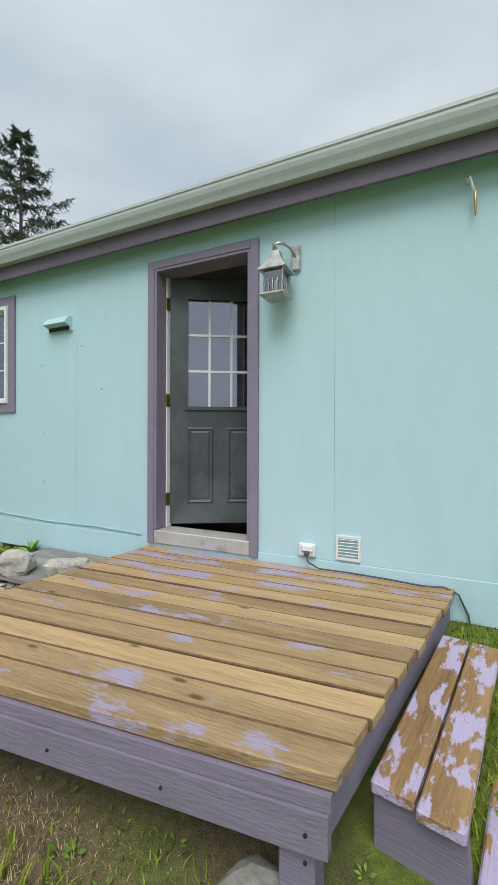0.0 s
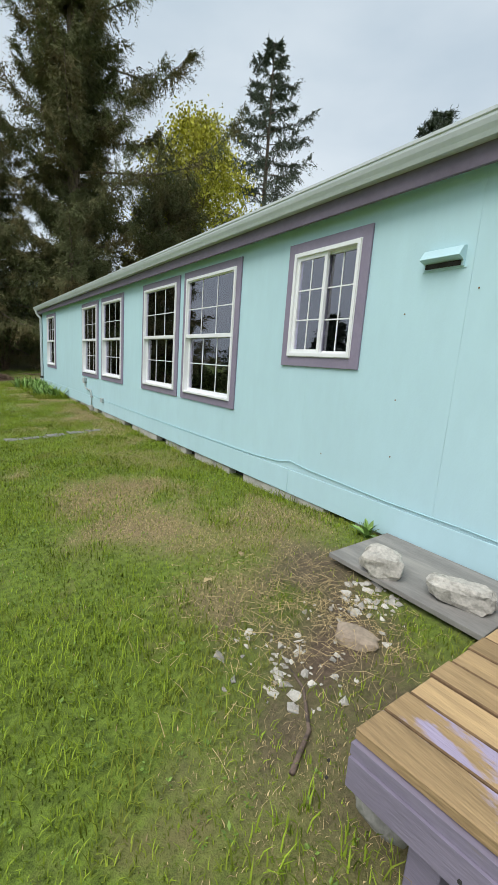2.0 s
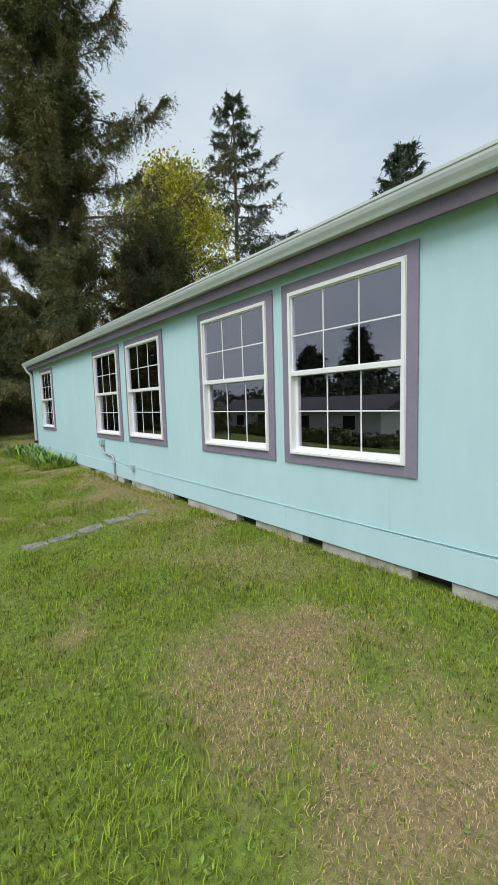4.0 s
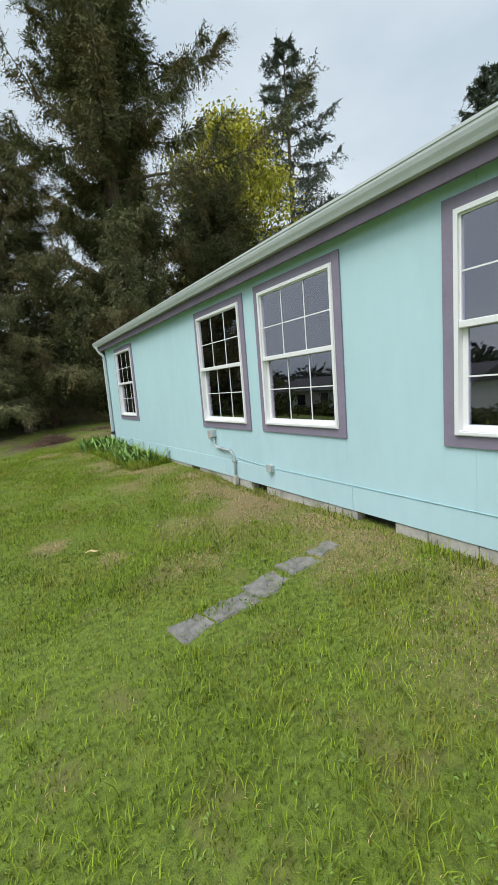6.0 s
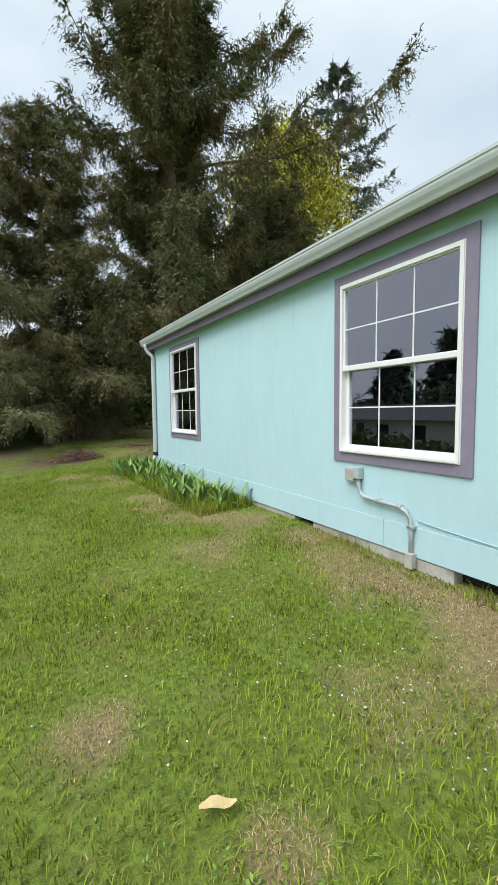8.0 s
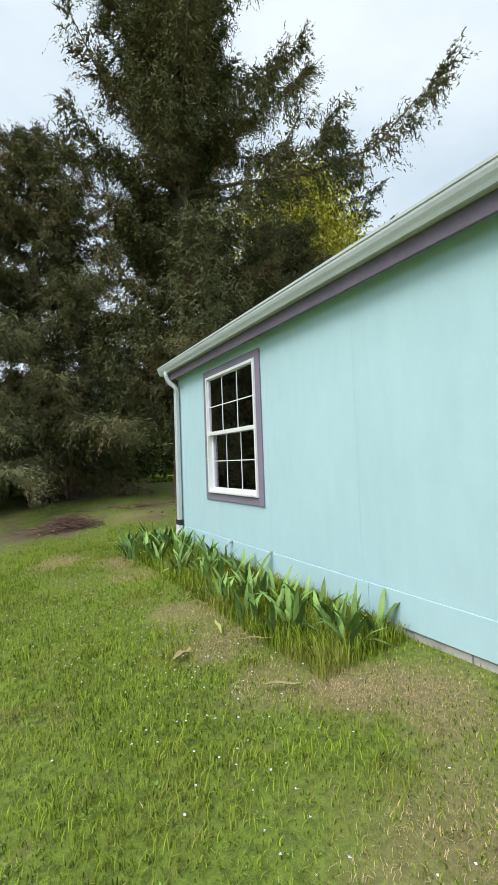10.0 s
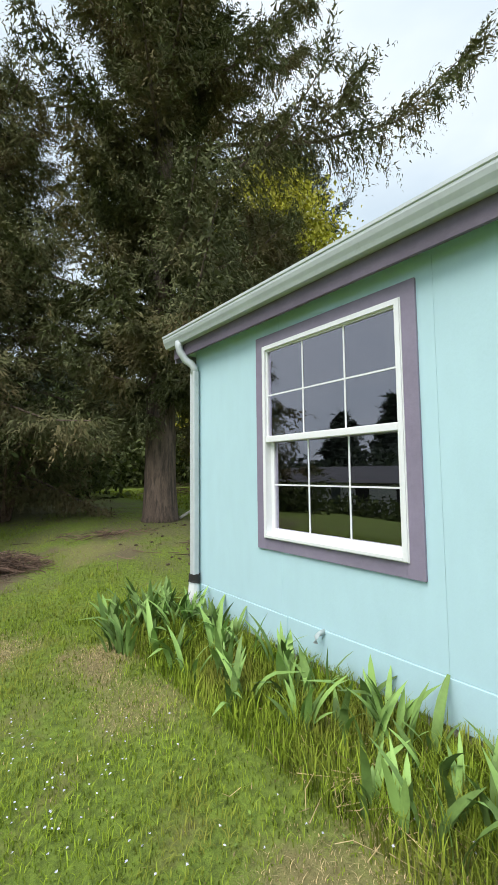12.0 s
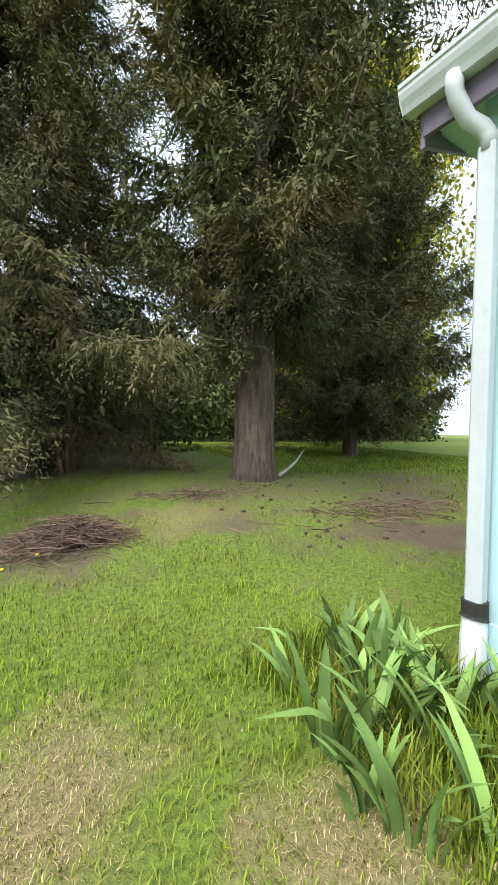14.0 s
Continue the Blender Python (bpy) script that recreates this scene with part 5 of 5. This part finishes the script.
    tagged(new("tall_grass", blade_mesh("tall_grass", x, y, ground_at(x, y), h, rng.uniform(0.004, 0.008, len(x)), rng, M_GRASS, 0.8)), "longer grass among the irises and along the footing", "grass", kind="stuff")


make_grass()


def make_weeds():
    """Rosettes of small broad leaves in the lawn, and tiny pale flowers."""
    rng = np.random.default_rng(5)
    P, D, S, F = [], [], [], []
    for cx, cy, sd, k in ((-2.1, -0.6, 0.5, 90), (-2.4, 0.8, 0.6, 60), (-2.6, 4.8, 0.9, 120), (-1.2, 5.2, 0.8, 120), (-0.9, 8.0, 0.6, 90), (-1.6, 8.6, 1.0, 120), (-2.8, 8.8, 0.8, 120), (-2.0, 12.5, 0.9, 90), (-2.5, 3.2, 0.9, 100), (-1.0, 6.6, 0.7, 60)):
        for _ in range(int(k * 2.5)):
            x, y = cx + rng.normal() * sd, cy + rng.normal() * sd
            if x > -0.1 or on_grid(G_SOIL, np.array([x]), np.array([y]))[0] > 0.6:
                continue
            z = float(ground_at(np.array([x]), np.array([y]))[0])
            m = int(rng.integers(5, 9))
            a = rng.uniform(0, 6.283, m)
            P.append(np.stack([x + 0.01 * np.cos(a), y + 0.01 * np.sin(a), np.full(m, z + 0.012)], 1))
            D.append(np.stack([np.cos(a), np.sin(a), rng.uniform(0.25, 0.9, m)], 1))
            S.append(rng.uniform(0.012, 0.026, m) * rng.uniform(0.7, 1.25))
    tagged(new("lawn_weeds", leaf_mesh("lawn_weeds", np.concatenate(P), np.concatenate(D), np.concatenate(S), 0.45, M_WEED, 3, flat=np.array([0, 0, 1.0]))), "small broad-leaved weeds and clover in the lawn", "weeds", kind="stuff")
    m_fl = mat("pale_blue_petals", (0.62, 0.62, 0.80), 0.6, vary=0.1, by_island=0.4)
    P = []
    for cx, cy, sd, k in ((-1.75, 14.9, 0.35, 120), (-2.2, 14.2, 0.5, 90), (-1.4, 12.5, 0.4, 90), (-0.9, 9.2, 0.6, 130), (-1.8, 10.6, 0.6, 110), (-1.4, 13.4, 0.4, 80)):
        x, y = cx + rng.normal(size=k) * sd, cy + rng.normal(size=k) * sd
        P.append(np.stack([x, y, ground_at(x, y) + rng.uniform(0.035, 0.07, k)], 1))
    P = np.repeat(np.concatenate(P), 4, axis=0)
    a = np.tile(np.array([0, 1.57, 3.14, 4.71]), len(P) // 4) + 0.3
    tagged(new("lawn_flowers", leaf_mesh("lawn_flowers", P, np.stack([np.cos(a), np.sin(a), np.full(len(a), 0.15)], 1), rng.uniform(0.005, 0.008, len(P)), 0.9, m_fl, 8, flat=np.array([0, 0, 1.0]))), "tiny pale blue flowers in the lawn", "flowers", kind="stuff")


make_weeds()


# ---- irises by the wall ----
def iris_leaf(h, w, bend, kink=False):
    bm = bmesh.new()
    rows = []
    for k in range(7):
        t = k / 6
        ww = w * (0.75 + 0.5 * t) * (1 - t ** 3.2) * 0.5
        x = bend * h * t ** 2.2
        z = h * t * (1 - 0.22 * abs(bend) * t)
        if kink and t > 0.6:
            z -= h * 0.6 * (t - 0.6)
            x += h * 0.25 * (t - 0.6)
        rows.append([bm.verts.new((x, -ww, z)), bm.verts.new((x + 0.004, 0, z)), bm.verts.new((x, ww, z))] if k < 6 else [bm.verts.new((x, 0, z))])
    for a, b in zip(rows, rows[1:]):
        if len(b) == 3:
            bm.faces.new((a[0], a[1], b[1], b[0]))
            bm.faces.new((a[1], a[2], b[2], b[1]))
        else:
            bm.faces.new((a[0], a[1], b[0]))
            bm.faces.new((a[1], a[2], b[0]))
    me = bpy.data.meshes.new("leaf")
    bm.to_mesh(me)
    bm.free()
    me.materials.append(M_IRIS)
    for p in me.polygons:
        p.use_smooth = True
    return me


random.seed(9)
IRIS = [iris_leaf(random.uniform(0.28, 0.45), random.uniform(0.046, 0.070), random.uniform(0.05, 0.75), k % 6 == 5) for k in range(14)]


def iris_plant(x, y, n, scale):
    p = empty("iris_plant", (x, y, ground_z(x, y)))
    fan = random.uniform(0, 3.14)
    for k in range(n):
        o = new("leaf", IRIS[random.randrange(len(IRIS))])
        o.parent = p
        off = (k - (n - 1) / 2) * 0.022
        o.location = (off * math.cos(fan), off * math.sin(fan), -0.02)
        s = scale * random.uniform(0.7, 1.15)
        o.rotation_euler = (random.uniform(-0.12, 0.12), random.uniform(-0.1, 0.25), fan + (0 if off > 0 else math.pi) + random.uniform(-0.6, 0.6))
        o.scale = (s, s, s)
    return tagged(p, "clump of broad sword-shaped iris leaves by the wall", "iris", "iris bed")


for k in range(74):
    y = 12.25 + 4.3 * (k + random.random()) / 74
    x = -0.16 - random.random() ** 1.2 * (0.55 if 12.6 < y < 15.6 else 0.40)
    if 14.1 < y < 14.7 and x < -0.55:
        x += 0.3
    iris_plant(x, y, random.choice((4, 5, 5, 6, 7)), 0.9)
for x, y in ((-0.82, 16.25), (-0.72, 16.55), (-0.50, 16.75), (-0.85, 15.9), (-0.35, 16.65), (-0.55, 16.15), (-0.35, 16.2), (-0.7, 16.2), (-0.85, 16.05), (-0.5, 16.4), (-0.68, 15.75), (-0.4, 15.9), (-0.25, 16.1)):
    iris_plant(x, y, 8, 0.95)

# a leafy weed between the sheet and the wall
weed = empty("leafy_weed", (-0.10, 1.68, ground_z(-0.1, 1.68)))
for k in range(11):
    a = k * 2.4
    o = new("leaf", IRIS[k % len(IRIS)])
    o.parent, o.scale = weed, (0.42, 0.95, 0.42)
    o.rotation_euler = (0, random.uniform(0.1, 0.7), a)
tagged(weed, "leafy green weed growing beside the grey sheet", "weed")


# ---- brush, sticks, fallen leaves ----
def brush_pile(x, y, lx, ly, h, n, seed, label, material=None, r=0.006, long=1.0):
    rng = np.random.default_rng(seed)
    bm = bmesh.new()
    z0 = ground_z(x, y)
    for k in range(n):
        c = rng.normal(size=2) * np.array([lx, ly]) * 0.42
        d2 = (c[0] / lx) ** 2 + (c[1] / ly) ** 2
        z = h * max(0.03, math.exp(-2.2 * d2)) * rng.uniform(0, 1)
        a, L = rng.uniform(0, 6.283), rng.uniform(0.12, 0.55) * long
        u = np.array([math.cos(a), math.sin(a), rng.uniform(-0.15, 0.3)]) * L * 0.5
        p = np.array([c[0], c[1], z + 0.02])
        tube_bm([p - u, p + rng.normal(size=3) * 0.02, p + u], [r, r * 0.85, r * 0.35], 4, bm, caps=False)
    o = part("brush_pile", bm, material or M_TWIG)
    o.location = (x, y, z0)
    return tagged(o, label, "brush", kind="stuff")


brush_pile(-1.15, 19.5, 0.85, 0.45, 0.30, 900, 61, "low pile of dead twigs and brush on the lawn", None, 0.0042, 0.8)
brush_pile(6.6, 28.0, 2.2, 0.8, 0.5, 330, 62, "heap of cut branches beyond the big fir")
brush_pile(2.6, 18.9, 1.6, 1.1, 0.03, 240, 63, "scattered needles and twigs on bare soil")
brush_pile(0.9, 20.6, 1.2, 0.6, 0.03, 120, 64, "scattered twigs under the big fir")
brush_pile(-1.05, 1.2, 0.9, 0.8, 0.025, 1300, 65, "dry straw scattered over the bare soil", M_STRAW, 0.0012, 0.22)
brush_pile(-0.5, 13.9, 0.5, 0.5, 0.04, 90, 66, "dry straw in front of the irises", M_STRAW, 0.002, 0.5)
tagged(part("fallen_branch", tube_bm([(2.75, 21.3, ground_z(2.75, 21.3) + 0.05), (3.05, 21.4, 0.48), (3.3, 21.45, 0.62), (3.6, 21.6, 0.82)], [0.035, 0.03, 0.022, 0.01], 7), mat("bleached_wood", (0.5, 0.47, 0.42), 0.8, vary=0.15)), "bleached dead branch leaning by the fir trunk", "branch")
tagged(part("surface_root", tube_bm([(-1.78, 0.66, ground_z(-1.78, 0.66) + 0.01), (-1.62, 0.74, ground_z(-1.62, 0.74) + 0.012), (-1.50, 0.90, ground_z(-1.5, 0.9) + 0.01), (-1.46, 1.05, ground_z(-1.46, 1.05))], [0.011, 0.009, 0.007, 0.003], 7), M_BARK, smooth=True), "dark root running over the bare soil", "root")

M_FALLEN = mat("fallen_leaf", (0.50, 0.38, 0.19), 0.6, vary=0.2, by_object=0.4)
M_PALE_LEAF = mat("yellowed_iris_leaf", (0.42, 0.44, 0.13), 0.6, vary=0.2)


def fallen(x, y, length, w, turn, m, label, curl=0.04):
    bm = bmesh.new()
    rows = []
    for k in range(7):
        t = k / 6
        ww = w * math.sin(math.pi * min(0.97, max(0.06, t))) ** 0.7 * 0.5
        zz = curl * math.sin(t * 4.0) ** 2 + 0.02
        rows.append((bm.verts.new((length * (t - 0.5), -ww, zz + curl * 0.4)), bm.verts.new((length * (t - 0.5), 0, zz)), bm.verts.new((length * (t - 0.5), ww, zz + curl * 0.3))))
    for a, b in zip(rows, rows[1:]):
        bm.faces.new((a[0], a[1], b[1], b[0]))
        bm.faces.new((a[1], a[2], b[2], b[1]))
    o = part("fallen_leaf", bm, m, smooth=True)
    o.location, o.rotation_euler = (x, y, ground_z(x, y) + 0.02), (0, 0, turn)
    return tagged(o, label, "leaf", "fallen leaves")


fallen(-1.33, 12.96, 0.16, 0.055, 0.4, M_FALLEN, "curled dry tan leaf on the grass", 0.02)
fallen(-0.96, 13.16, 0.24, 0.030, 1.3, M_PALE_LEAF, "yellow-green iris leaf fallen by the bed", 0.02)
fallen(-0.84, 12.80, 0.26, 0.026, -0.5, M_FALLEN, "dry iris leaf fallen by the bed", 0.015)
fallen(-1.03, 12.24, 0.22, 0.026, -0.6, M_FALLEN, "dry iris leaf lying on the lawn", 0.012)
fallen(-2.17, 8.90, 0.13, 0.050, -0.4, M_FALLEN, "curled dry tan leaf on the grass", 0.015)
fallen(-1.43, 1.86, 0.06, 0.045, 0.2, M_FALLEN, "small dry leaf on the lawn", 0.012)
fallen(-1.09, 1.99, 0.05, 0.040, 1.2, M_FALLEN, "small dry leaf on the lawn", 0.012)
random.seed(33)
M_CONE = mat("fir_cone", (0.10, 0.07, 0.05), 0.9, vary=0.3)
for k in range(40):
    x, y = random.uniform(0.6, 4.0), random.uniform(17.8, 21.3)
    stone("fir_cone", x, y, ground_z(x, y) + 0.015, 0.018, 0.035, 0.016, k + 90, M_CONE, "brown fir cone on the ground", "fir cone", "cones under the fir", 1, random.uniform(0, 3))


def dandelion(x, y):
    p = empty("dandelion", (x, y, ground_z(x, y)))
    part("stalk", tube_bm([(0, 0, 0), (0.006, 0, 0.05), (0.004, 0.003, 0.085)], 0.0018, 5), M_GRASS, p)
    part("bloom", tube_bm([(0.004, 0.003, 0.083), (0.004, 0.003, 0.088), (0.004, 0.003, 0.097), (0.004, 0.003, 0.101)], [0.006, 0.015, 0.017, 0.006], 10), M_YELLOW, p, "yellow bloom")
    return tagged(p, "yellow dandelion flower in the lawn", "flower", "dandelions")


M_YELLOW = mat("dandelion_petals", (0.80, 0.58, 0.03), 0.7, vary=0.1)
for x, y in ((-2.04, -0.17), (-1.76, 18.96), (-1.49, 19.16)):
    dandelion(x, y)
for y, z in ((1.18, 1.93), (1.68, 1.80), (1.66, 1.18), (1.64, 0.75), (2.35, 0.62), (0.95, 1.55)):
    tagged(part("nail_head", tube_bm([(-0.0005, y, z), (-0.003, y, z)], 0.006, 7), M_DARK_BROWN), "dark nail head in the aqua siding", "nail", "nails in the siding")
